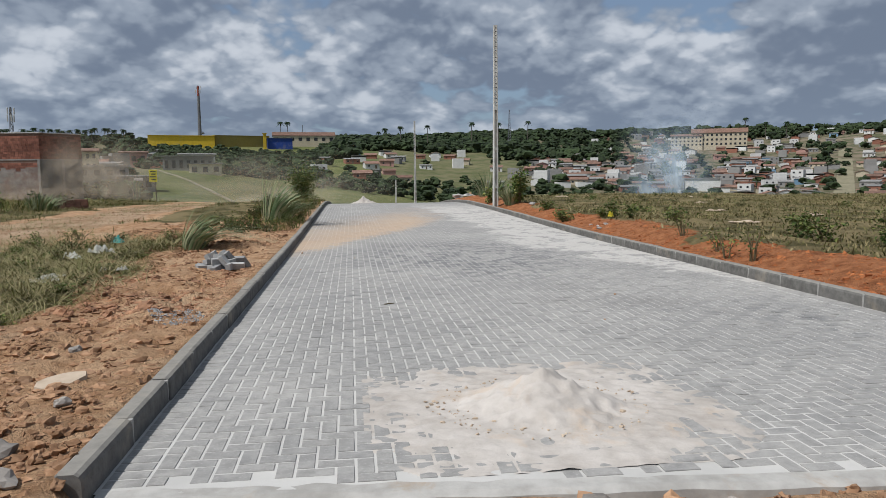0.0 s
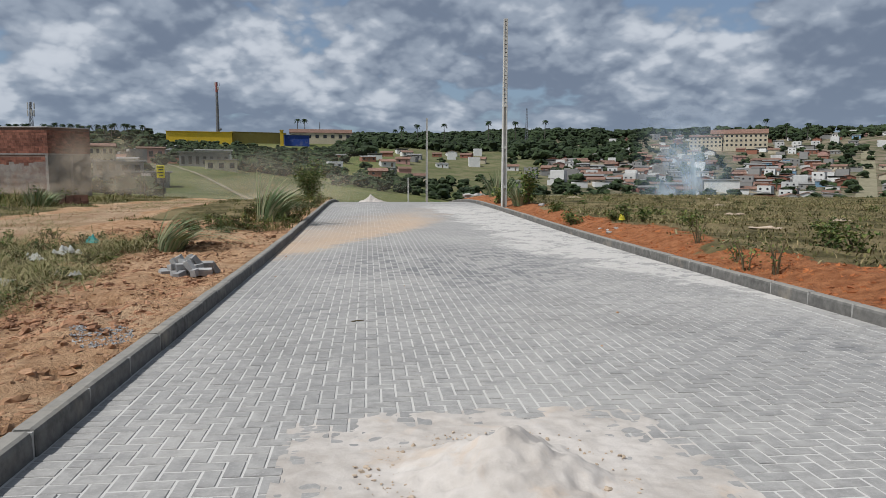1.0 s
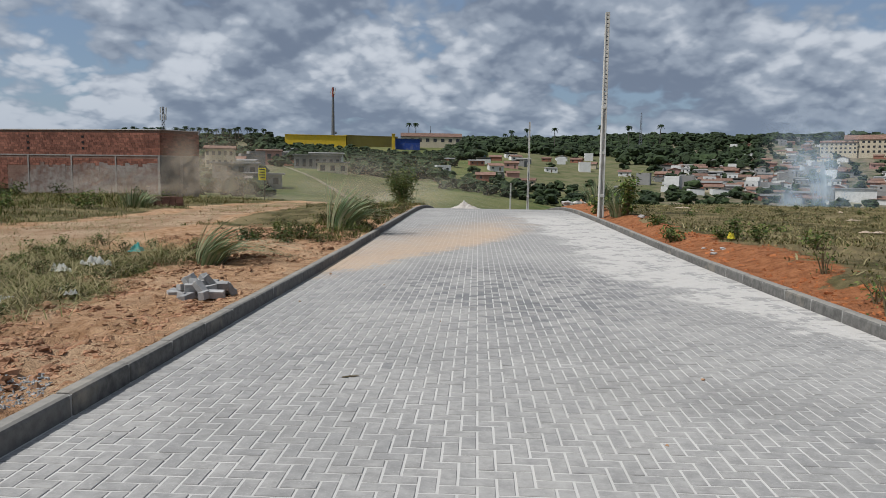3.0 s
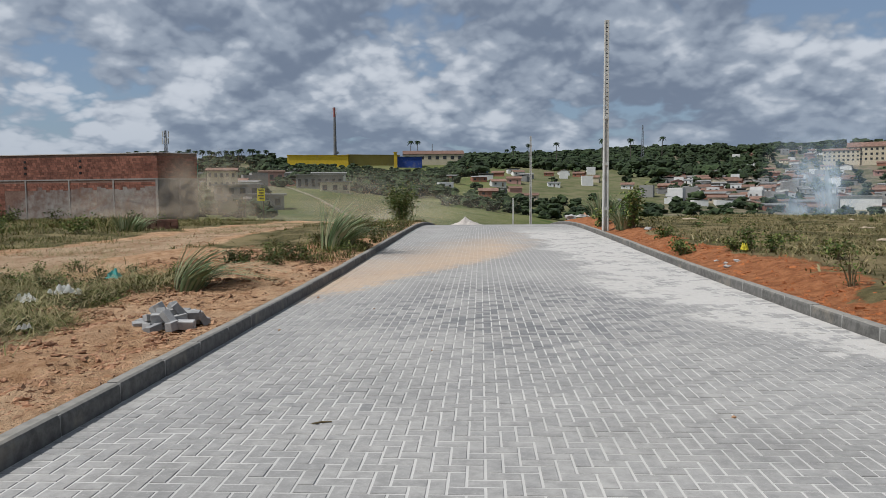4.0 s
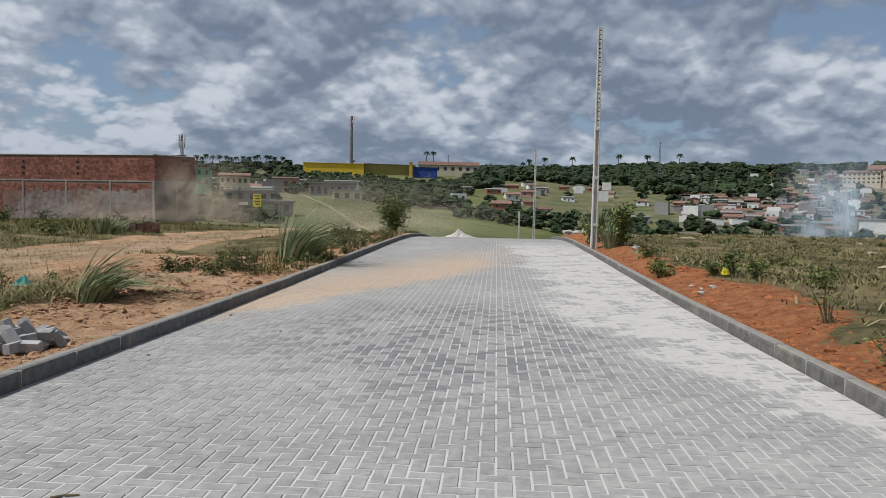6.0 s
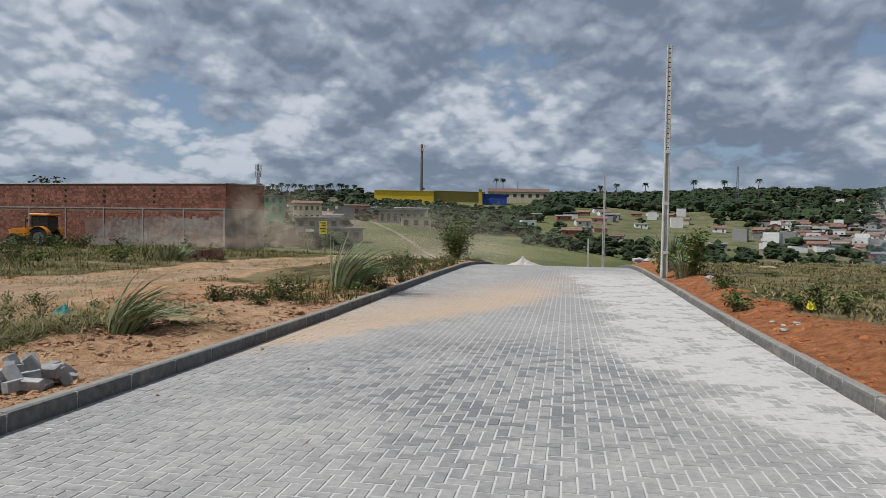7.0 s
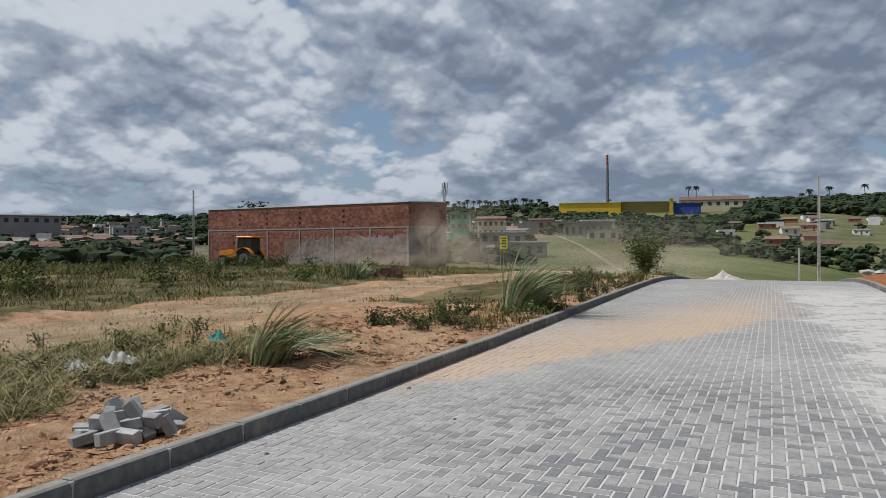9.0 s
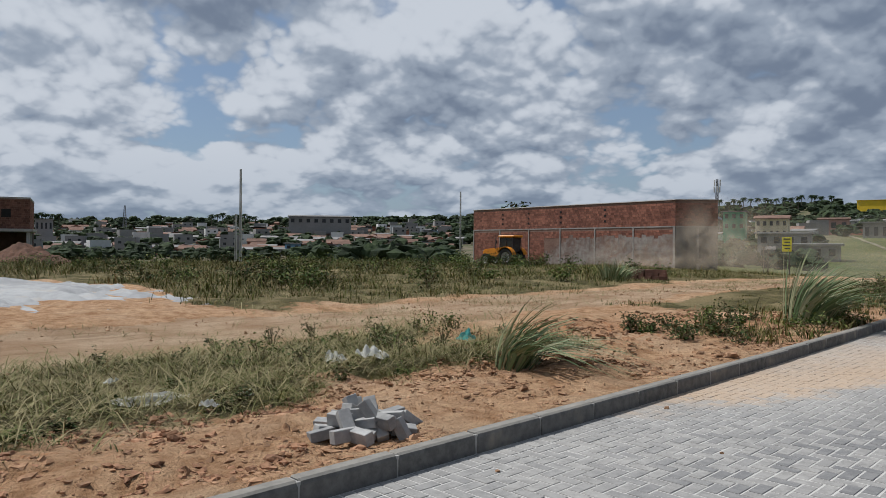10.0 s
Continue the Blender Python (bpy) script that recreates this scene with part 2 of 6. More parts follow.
def kerb_material():
    """New concrete, rubbed and spotted; shaded dark faces and sunlit, dusty tops are put into the colour."""
    m, k = material("kerb_concrete")
    g = k.n("ShaderNodeNewGeometry")
    p = g.outputs["Position"]
    n1, n2, n3 = k.noise(p, 1.8, 4.0, 0.6), k.noise(p, 11.0, 6.0, 0.65), k.noise(p, 70.0, 4.0, 0.7)
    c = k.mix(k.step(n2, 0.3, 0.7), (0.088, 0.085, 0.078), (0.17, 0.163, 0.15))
    c = k.mix(k.math("MULTIPLY", k.n("ShaderNodeObjectInfo").outputs["Random"], 0.35), c, (0.21, 0.20, 0.185))
    c = k.mix(k.math("MULTIPLY", k.step(n3, 0.58, 0.70), 0.5), c, (0.06, 0.058, 0.054))
    c = k.mix(k.math("MULTIPLY", k.step(n1, 0.54, 0.70), 0.5), c, (0.36, 0.31, 0.24))
    # upward faces paler: sunlit tops painted in, together with settled dust
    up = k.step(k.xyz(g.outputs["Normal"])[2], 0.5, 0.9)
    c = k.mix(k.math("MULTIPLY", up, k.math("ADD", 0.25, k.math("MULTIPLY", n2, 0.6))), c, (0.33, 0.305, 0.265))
    k.finish(c, 0.92, k.math("ADD", n2, n3), 0.5, 0.004, spec=0.2)
    return m


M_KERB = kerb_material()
M_MORTAR = plain("mortar", (0.24, 0.235, 0.22), (0.36, 0.345, 0.32), 14, 0.95, 0.5, 0.006)
M_BLOCK = plain("paver_block", (0.24, 0.235, 0.23), (0.40, 0.39, 0.37), 14, 0.9, 0.4, 0.004, 0.22)
M_SAND = plain("pale_sand", (0.37, 0.33, 0.29), (0.54, 0.495, 0.45), 7, 0.95, 0.8, 0.02, 0.0, stain=(0.50, 0.40, 0.31))
M_STONE = plain("stone", (0.20, 0.18, 0.16), (0.38, 0.34, 0.30), 12, 0.9, 0.6, 0.01, 0.3)
M_CLOD = plain("clod", (0.20, 0.105, 0.052), (0.42, 0.255, 0.15), 16, 0.97, 0.8, 0.015, 0.25)
M_REDCLOD = plain("red_clod", (0.20, 0.06, 0.02), (0.40, 0.145, 0.05), 16, 0.97, 0.8, 0.015, 0.25)
M_DUGCLOD = plain("dug_clod", (0.20, 0.10, 0.055), (0.42, 0.235, 0.135), 16, 0.97, 0.8, 0.015, 0.3)
M_GRAVEL = plain("gravel", (0.20, 0.20, 0.20), (0.40, 0.395, 0.38), 20, 0.9, 0.4, 0.004, 0.3)
M_POLE = plain("pole_concrete", (0.42, 0.41, 0.38), (0.58, 0.57, 0.53), 6, 0.9, 0.4, 0.006, 0.05, stain=(0.33, 0.32, 0.29))
M_BRICK = plain("clay_brick", (0.15, 0.06, 0.042), (0.29, 0.125, 0.085), 5, 0.95, 0.5, 0.01, 0.34)
M_BRICKJOINT = plain("brick_joint", (0.15, 0.085, 0.065), (0.24, 0.155, 0.12), 9, 0.95, 0.4, 0.01)
M_RENDER = plain("rough_render", (0.20, 0.185, 0.17), (0.36, 0.33, 0.305), 2.4, 0.95, 0.9, 0.03, 0.06, stain=(0.26, 0.14, 0.10))
M_PATCHY = plain("patchy_render", (0.15, 0.085, 0.065), (0.30, 0.275, 0.25), 2.6, 0.95, 1.0, 0.05, 0.06, stain=(0.20, 0.095, 0.07))
M_CONC = plain("raw_concrete", (0.30, 0.285, 0.265), (0.44, 0.42, 0.39), 4, 0.92, 0.5, 0.01, 0.05)
# cement render for walls turned from the sun, shade put into its grey
M_SHADERENDER = plain("shaded_render", (0.13, 0.125, 0.12), (0.21, 0.20, 0.185), 2.5, 0.95, 0.5, 0.01, 0.05)
# soil of the shaded mound, darkened in the colour to stand for shade
M_SHADESOIL = plain("shaded_soil", (0.06, 0.03, 0.02), (0.13, 0.068, 0.042), 6, 0.97, 0.8, 0.03, 0.2)
# clay brick darkened: shade of the unlit house front put into the colour
M_DARKBRICK = plain("dark_brick", (0.10, 0.05, 0.038), (0.20, 0.10, 0.07), 5, 0.95, 0.5, 0.01, 0.3)
M_DARK = plain("dark_inside", (0.012, 0.012, 0.012), (0.02, 0.02, 0.02), 4, 0.9, 0.0, 0.01, 0.0)
M_TIN = plain("tin_capping", (0.50, 0.46, 0.43), (0.66, 0.62, 0.59), 3, 0.6, 0.2, 0.01, 0.05)


# ---- geometry helpers ----
def mesh_of(name, verts, faces, mat, smooth=False):
    me = bpy.data.meshes.new(name)
    me.from_pydata([tuple(v) for v in verts], [], [tuple(f) for f in faces])
    me.materials.append(mat)
    if smooth:
        me.polygons.foreach_set("use_smooth", [True] * len(me.polygons))
    me.update()
    return me


def from_bm(name, bm, mat, smooth=False):
    me = bpy.data.meshes.new(name)
    bm.to_mesh(me)
    bm.free()
    me.materials.append(mat)
    if smooth:
        me.polygons.foreach_set("use_smooth", [True] * len(me.polygons))
    return me


def part(name, bm, mat, parent, label="", smooth=False):
    """One mesh object under a thing or a part; bm may be a bmesh or a finished mesh."""
    me = bm if isinstance(bm, bpy.types.Mesh) else from_bm(name, bm, mat, smooth)
    ob = new(name, me)
    ob.parent = parent
    if label:
        ob["label"] = label
    return ob


def thing(name, label, category, at=(0, 0, 0), rz=0.0, group="", kind=""):
    ob = new(name)
    ob.matrix_basis = pose(*at, 0, 0, rz)
    return tagged(ob, label, category, group, kind)


def box_into(bm, cx, cy, cz, sx, sy, sz, bevel=0.0, m=None):
    """A box with its middle at (cx, cy, cz), bevelled, added to bm."""
    r = bmesh.ops.create_cube(bm, size=1.0)
    vs = r["verts"]
    bmesh.ops.scale(bm, vec=(sx, sy, sz), verts=vs)
    if bevel:
        es = list({e for v in vs for e in v.link_edges})
        r2 = bmesh.ops.bevel(bm, geom=es, offset=bevel, segments=1, affect="EDGES", profile=0.5)
        vs = list({v for f in r2["faces"] for v in f.verts} | {v for v in vs if v.is_valid})
    bmesh.ops.translate(bm, vec=(cx, cy, cz), verts=vs)
    if m is not None:
        bmesh.ops.transform(bm, matrix=m, verts=vs)
    return vs


def box(cx, cy, cz, sx, sy, sz, bevel=0.0):
    bm = bmesh.new()
    box_into(bm, cx, cy, cz, sx, sy, sz, bevel)
    return bm


def tube(points, radii, sides=8, bm=None, cap=True):
    """A tapered tube along points."""
    bm = bm or bmesh.new()
    rings = []
    for i, p in enumerate(points):
        a = Vector(points[max(i - 1, 0)])
        b = Vector(points[min(i + 1, len(points) - 1)])
        q = (b - a).normalized().to_track_quat("Z", "Y")
        rings.append([bm.verts.new(Vector(p) + q @ Vector((radii[i] * math.cos(2 * math.pi * s / sides), radii[i] * math.sin(2 * math.pi * s / sides), 0))) for s in range(sides)])
    for r0, r1 in zip(rings, rings[1:]):
        for s in range(sides):
            bm.faces.new((r0[s], r0[(s + 1) % sides], r1[(s + 1) % sides], r1[s]))
    if cap:
        bm.faces.new(rings[0][::-1])
        bm.faces.new(rings[-1])
    return bm


# ---- terrain ----
ROAD_W, ROAD_Y0 = 7.03, 4.60


def street_end(x):
    """The ragged start of the paving runs a little aslant."""
    return 4.72 - 0.085 * np.asarray(x, float)


T_AZ = [-180, -90, -45, -30, -10, 3, 15, 30, 45, 75, 120, 180]
T_R = [0, 45, 60, 80, 120, 180, 250, 350, 450, 600, 750, 1000, 4500]
T_Z = [[0, 0, 0, 0, 0, 0, 0, 2, 5, 9, 12, 15, 20],
       [0, 0, 0, -1, -2, -3, -3, 0, 5, 20, 30, 35, 40],
       [0, 0, -1, -4, -7, -10, -10, -6, 2, 20, 43, 50, 58],
       [0, 0, -1, -4, -7, -10, -10, -6, 2, 20, 43, 50, 58],
       [0, 0, -0.8, -3, -7, -9, -7, 2, 12, 26, 42.5, 48, 56],
       [0, -0.3, -1.2, -2.5, -4, -4, 0, 7, 14, 28.5, 41, 46, 54],
       [0, -0.1, -0.6, -1.5, -1.5, 1.5, 5, 9, 16, 31, 37, 42, 50],
       [0, 0, 0, -0.5, -1, -1, 2, 6, 13, 26, 34, 39, 45],
       [0, 0, 0, -0.5, -2, -3, -1, 3, 9, 20, 27, 32, 40],
       [0, 0, 0, -0.5, -2, -3, -2, 1, 6, 15, 20, 24, 30],
       [0, 0, 0, 0, 0, 0, 0, 2, 5, 9, 12, 15, 20],
       [0, 0, 0, 0, 0, 0, 0, 2, 5, 9, 12, 15, 20]]


def smooth(v, lo, hi):
    u = np.clip((np.asarray(v, float) - lo) / (hi - lo), 0, 1)
    return u * u * (3 - 2 * u)


def hash_noise(x, y, scale, seed=0):
    """Smooth value noise on a grid, for arrays."""
    x, y = np.asarray(x, float) * scale + seed * 17.13, np.asarray(y, float) * scale - seed * 9.71
    xi, yi = np.floor(x), np.floor(y)
    u, v = x - xi, y - yi
    u, v = u * u * (3 - 2 * u), v * v * (3 - 2 * v)

    def h(a, b):
        s = np.sin(a * 127.1 + b * 311.7 + seed * 74.7) * 43758.5453
        return s - np.floor(s)
    return (h(xi, yi) * (1 - u) + h(xi + 1, yi) * u) * (1 - v) + (h(xi, yi + 1) * (1 - u) + h(xi + 1, yi + 1) * u) * v


def fbm(x, y, scale, seed=0, octaves=4):
    s, a, t = 0, 1, 0
    for i in range(octaves):
        s = s + a * hash_noise(x, y, scale * 2 ** i, seed + i)
        t += a
        a *= 0.55
    return s / t


def road_z(y):
    d = np.clip(np.asarray(y, float) - 36, 0, 24)
    return 0.20 * smooth(y, 15, 37) - 0.003 * d * d - 0.144 * np.clip(np.asarray(y, float) - 60, 0, 40)


def terrain(x, y):
    dx, dy = np.asarray(x, float) - 3.5, np.asarray(y, float) - 7.0
    r, az = np.hypot(dx, dy), np.degrees(np.arctan2(-dx, dy))
    cols = np.stack([np.interp(r, T_R, row) for row in T_Z], -1)
    i = np.clip(np.searchsorted(T_AZ, az) - 1, 0, len(T_AZ) - 2)
    a = np.array(T_AZ, float)
    u = (az - a[i]) / (a[i + 1] - a[i])
    u = u * u * (3 - 2 * u)
    z = np.take_along_axis(cols, i[..., None], -1)[..., 0] * (1 - u) + np.take_along_axis(cols, i[..., None] + 1, -1)[..., 0] * u
    return z + (fbm(x, y, 0.012, 5) - 0.5) * 0.02 * np.clip(r - 80, 0, 400)


def zones(x, y):
    """Weights of grass, red earth and packed track."""
    x, y = np.asarray(x, float), np.asarray(y, float)
    n = fbm(x, y, 0.55, 11) - 0.5
    track = smooth(-x + n * 2.2, 5.3, 6.4) * smooth(x - n * 2.2, -10.6, -9.2) * smooth(y, 2, 9)
    patch = smooth(-x + n * 2.5, 1.9, 2.7) * smooth(x + n, -6.2, -5.2) * smooth(18.2 - y + n * 4, 0, 1.5)
    strip = smooth(-x + n * 2, 2.2, 3.0) * smooth(x, -6.0, -5.2) * smooth(y + n * 4, 23.5, 25.5)
    field = smooth(-x + n * 3, 10.2, 11.8)
    right = smooth(x + n * 2.6, 7.9, 8.8) + 0.8 * smooth(x + n * 5, 8.2, 9) * smooth(y + n * 6, 22, 25)
    grass = np.clip(np.maximum.reduce([patch, strip * 0.75, field, np.clip(right, 0, 1)]), 0, 1)
    grass = np.where(y < 3.5, grass * 0.5, grass)
    heap_d = ((x + 20.5) / 8.4) ** 2 + ((y - 14.6) / 4.4) ** 2
    grass = grass * smooth(heap_d, 0.85, 1.1) * (1 - smooth(x, -17.5, -15.5) * smooth(-x, 9, 11) * smooth(y, 9, 11) * smooth(18 - y, 0, 1.5))
    red = smooth(x, 7.0, 7.1) + 0.40 * smooth(-x, 0.7, 1.4) * smooth(x, -4, -3) * smooth(13 - y, 0, 1.5) + 0.45 * smooth(-x, 0.8, 2) * smooth(x, -5, -3.8) * smooth(y, 15.5, 18) * smooth(27 - y, 0, 4)
    return grass, np.clip(red, 0, 1), track


def ground_z(x, y, detail=True):
    """Height of the ground sheet."""
    x, y = np.asarray(x, float), np.asarray(y, float)
    z = terrain(x, y)
    near = np.clip(1 - (np.hypot(x - 3.5, y - 15) - 45) / 30, 0, 1)
    verge = 0.125 + 0.0 * x
    side = np.where(x < 3.5, -0.13 - x, x - ROAD_W - 0.13)
    if detail:
        grass, red, track = zones(x, y)
        rough = (fbm(x, y, 2.4, 3, 5) - 0.5)
        verge = verge + rough * np.where(x < 3.5, np.clip(side * 0.5, 0, 0.25), np.clip(side * 0.3, 0, 0.10)) * (1 - 0.75 * track) + (fbm(x, y, 0.25, 8, 3) - 0.5) * np.clip(side * 0.1, 0, 0.30)
        verge = verge + np.where(x > 3.5, 0.22 * smooth(side, 0.1, 1.0) - 0.08 * smooth(side, 1.2, 3.5), 0)
        verge = verge - 0.06 * track
    z = z + verge * near
    by_road = 1 - smooth(np.abs(x - 3.5), 6.5, 14)
    z = z + (road_z(y) - np.minimum(terrain(x, y), 0)) * by_road * smooth(y, 30, 40) * (1 - smooth(y, 75, 110))
    z = z + 0.20 * smooth(y, 15, 37) * by_road * (1 - smooth(y, 30, 40))
    front = smooth(street_end(x) - y, -0.05, 0.15)
    inside = (x > -0.1) & (x < ROAD_W + 0.1)
    lane = np.where(front > 0.5, -0.016 + (fbm(x, y, 3.0, 4) - 0.5) * 0.04, road_z(y) - 0.09)
    lane = np.where(y > 95, z, lane)
    return np.where(inside, lane, np.where((y < ROAD_Y0 - 0.3) & (x > -1), np.minimum(z, 0.02 + 0.1 * fbm(x, y, 2.5, 6)), z))


def spread(start, first, growth, end):
    out, s = [], first
    while abs(start) < end:
        out.append(start)
        start += s
        s *= growth
    return out


def build_ground():
    left = [-v for v in spread(0.24, 0.10, 1.036, 4600)]
    right = [ROAD_W + 0.14 + v for v in spread(0.12, 0.12, 1.042, 4600)]
    xs = np.array(sorted(left) + [-0.135, -0.03, 0.6, 1.8, 3.5, 5.2, 6.4, ROAD_W + 0.03, ROAD_W + 0.135] + right)
    ys = np.array(sorted([9 - v for v in spread(0.12, 0.12, 1.02, 6)] + [3 - v for v in spread(0.3, 0.3, 1.09, 4600)]) + [9 + v for v in spread(0, 0.12, 1.028, 4600)])
    gx, gy = np.meshgrid(xs, ys)
    gz = ground_z(gx, gy)
    nx, ny = len(xs), len(ys)
    idx = np.arange(nx * ny).reshape(ny, nx)
    quads = np.stack([idx[:-1, :-1], idx[:-1, 1:], idx[1:, 1:], idx[1:, :-1]], -1).reshape(-1, 4)
    me = bpy.data.meshes.new("ground")
    me.vertices.add(nx * ny)
    me.vertices.foreach_set("co", np.stack([gx, gy, gz], -1).ravel())
    me.loops.add(quads.size)
    me.loops.foreach_set("vertex_index", quads.ravel())
    me.polygons.add(len(quads))
    me.polygons.foreach_set("loop_start", np.arange(0, quads.size, 4))
    me.polygons.foreach_set("loop_total", np.full(len(quads), 4))
    me.polygons.foreach_set("use_smooth", np.ones(len(quads), bool))
    g, r, t = zones(gx, gy)
    col = me.color_attributes.new("zone", "FLOAT_COLOR", "POINT")
    col.data.foreach_set("color", np.stack([g, r, t, np.ones_like(g)], -1).ravel())
    far = me.attributes.new("far", "FLOAT", "POINT")
    far.data.foreach_set("value", smooth(np.hypot(gx - 3.5, gy - 10), 52, 75).ravel())
    az, rr = np.degrees(np.arctan2(-(gx - 3.5), gy - 7)), np.hypot(gx - 3.5, gy - 7)
    tw = me.attributes.new("town", "FLOAT", "POINT")
    built = np.maximum(smooth(-az, 13, 16) * smooth(rr, 190, 230), smooth(az, 40, 46) * smooth(rr, 170, 210)) + 0.45 * smooth(-az, 0, 4) * smooth(rr, 235, 280) + 0.8 * smooth(az, 14.5, 17) * smooth(rr, 180, 220)
    tw.data.foreach_set("value", np.clip(built, 0, 1).ravel())
    me.update(calc_edges=True)
    me.materials.append(M_GROUND)
    tagged(new("ground", me), "bare orange soil and grass ground rolling to hills", "ground", kind="structure")


build_ground()


# ---- road: herringbone pavers on a sand bed ----
def build_bed():
    ys = np.concatenate([np.arange(ROAD_Y0 + 0.02, 36, 1.5), np.arange(36, 90, 1.0)])
    v, f = [], []
    for y in ys:
        for x in (-0.01, ROAD_W + 0.01):
            yy = float(street_end(x)) + 0.02 if y < ROAD_Y0 + 0.1 else y
            v.append((x, yy, float(road_z(y)) - 0.0045))
    for i in range(len(ys) - 1):
        f.append((2 * i, 2 * i + 1, 2 * i + 3, 2 * i + 2))
    ob = new("road", mesh_of("road", v, f, M_BED))
    return tagged(ob, "pale sand joints of a newly paved street", "road", kind="structure")


ROAD = build_bed()


def build_kerb(name, x_in, side):
    """A row of kerb stones, 0.8 m long, with their face on x_in."""
    kerb = thing(name, "row of grey precast concrete kerb stones with mortar joints", "kerb", kind="structure")
    bm = bmesh.new()
    prof = [(0.0, -0.10), (0.006, 0.118), (0.016, 0.142), (0.036, 0.155), (0.120, 0.155), (0.131, 0.145), (0.135, -0.10)]
    L = 0.785
    ends = [[bm.verts.new((side * a, e * L / 2, b)) for a, b in prof] for e in (-1, -0.97, 0.97, 1)]
    for ring, s in ((ends[0], 0.006), (ends[3], 0.006)):
        for v in ring:
            v.co.x += side * (s if abs(v.co.x) < 0.06 else -s)
            v.co.z -= s if v.co.z > 0 else 0
    n = len(prof)
    for r0, r1 in zip(ends, ends[1:]):
        for i in range(n):
            bm.faces.new((r0[i], r0[(i + 1) % n], r1[(i + 1) % n], r1[i]))
    bm.faces.new(ends[0])
    bm.faces.new(ends[3][::-1])
    bmesh.ops.recalc_face_normals(bm, faces=bm.faces)
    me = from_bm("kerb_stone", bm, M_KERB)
    joint = from_bm("mortar_joint", box(side * 0.070, 0, 0.020, 0.118, 0.03, 0.24), M_MORTAR)
    rng = random.Random(5 + side)
    y = ROAD_Y0 + 0.42
    while y < 88:
        z = float(road_z(y))
        tilt = math.degrees(math.atan2(float(road_z(y + 0.4) - road_z(y - 0.4)), 0.8))
        st = part("kerb_stone", me, M_KERB, kerb)
        st.matrix_basis = pose(x_in + rng.uniform(-0.006, 0.006), y, z + rng.uniform(-0.005, 0.005), tilt, 0, rng.uniform(-0.35, 0.35))
        if y < 60:
            jt = part("mortar_joint", joint, M_MORTAR, kerb)
            jt.matrix_basis = pose(x_in, y + 0.4, float(road_z(y + 0.4)), tilt)
        y += 0.8
    return kerb


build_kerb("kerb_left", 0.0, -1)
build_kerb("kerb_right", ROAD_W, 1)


# ---- concrete poles ----
def concrete_pole(name, label, at, height, rz=0.0):
    """A double-T concrete pole, tapered: a web between two flanges, pierced with a row of holes in its upper part."""
    po = thing(name, label, "utility pole", at, rz, "concrete poles")
    b0, b1, d0, d1 = 0.20, 0.145, 0.28, 0.16

    def taper(bm):
        for v in bm.verts:
            u = v.co.z / height
            v.co.x *= 1 + (b1 / b0 - 1) * u
            v.co.y *= 1 + (d1 / d0 - 1) * u
        return bm
    for s in (-1, 1):
        fl = part("flange", taper(box(s * b0 * 0.38, 0, height / 2 - 0.2, b0 * 0.24, d0, height + 0.4, 0.006)), M_POLE, po)
    low = height * 0.56
    part("web", taper(box(0, 0, low / 2 - 0.2, b0 * 0.55, d0 * 0.34, low + 0.4)), M_POLE, po)
    z = low
    while z < height - 0.15:
        part("rung", taper(box(0, 0, z + 0.055, b0 * 0.55, d0 * 0.85, 0.118)), M_POLE, po)
        z += 0.15
    part("cap", taper(box(0, 0, height - 0.05, b0 * 0.9, d0 * 0.9, 0.1, 0.005)), M_POLE, po)
    for zz in (low, low * 0.62, 1.1):
        part("collar", taper(box(0, 0, zz, b0 * 1.05, d0 * 1.02, 0.10, 0.005)), M_POLE, po)
    return po


concrete_pole("utility_pole", "tall bare concrete utility pole behind the kerb", (7.27, 30.8, 0.0), 7.70, 0)
concrete_pole("utility_pole", "slim concrete utility pole past the crest", (7.14, 67.4, -3.2), 9.9, 0)
concrete_pole("utility_pole", "concrete utility pole on the grass field", (-48.6, 38.0, -0.1), 7.7, 50)
concrete_pole("utility_pole", "short concrete post on the grass field", (-51.2, 39.0, -0.2), 4.3, 50)
concrete_pole("utility_pole", "short concrete post past the crest", (6.4, 84.6, -4.8), 6.1, 0)
concrete_pole("utility_pole", "concrete utility pole beside the brick building", (-49.9, 64.7, -0.3), 7.7, 40)


# ---- brick building ----
def brick_wall(parent, a, b, z0, z1, m_brick, course=0.19, length=0.29, proud=0.012, seed=1):
    """Courses of clay bricks proud of a joint backing, between two corners."""
    a, b = Vector((*a, 0)), Vector((*b, 0))
    along = (b - a).normalized()
    out = Vector((along.y, -along.x, 0))
    L = (b - a).length
    rng = random.Random(seed)
    v, f = [], []
    for r in range(int((z1 - z0) / course)):
        u = -rng.uniform(0, length)
        while u < L:
            u0, u1 = max(u, 0), min(u + length - 0.015, L)
            if u1 - u0 > 0.04:
                h0, h1 = z0 + r * course, z0 + (r + 1) * course - 0.015
                p = proud + rng.uniform(-0.004, 0.006)
                i = len(v)
                for q, d in ((0, 0.0), (1, p)):
                    for uu, hh in ((u0, h0), (u1, h0), (u1, h1), (u0, h1)):
                        c = a + along * uu + out * d
                        v.append((c.x, c.y, hh))
                f += [(i + 4, i + 5, i + 6, i + 7), (i, i + 1, i + 5, i + 4), (i + 1, i + 2, i + 6, i + 5), (i + 2, i + 3, i + 7, i + 6), (i + 3, i, i + 4, i + 7)]
            u += length
    ob = part("brickwork", mesh_of("brickwork", v, f, m_brick), m_brick, parent)
    return tagged(ob, kind="stuff")


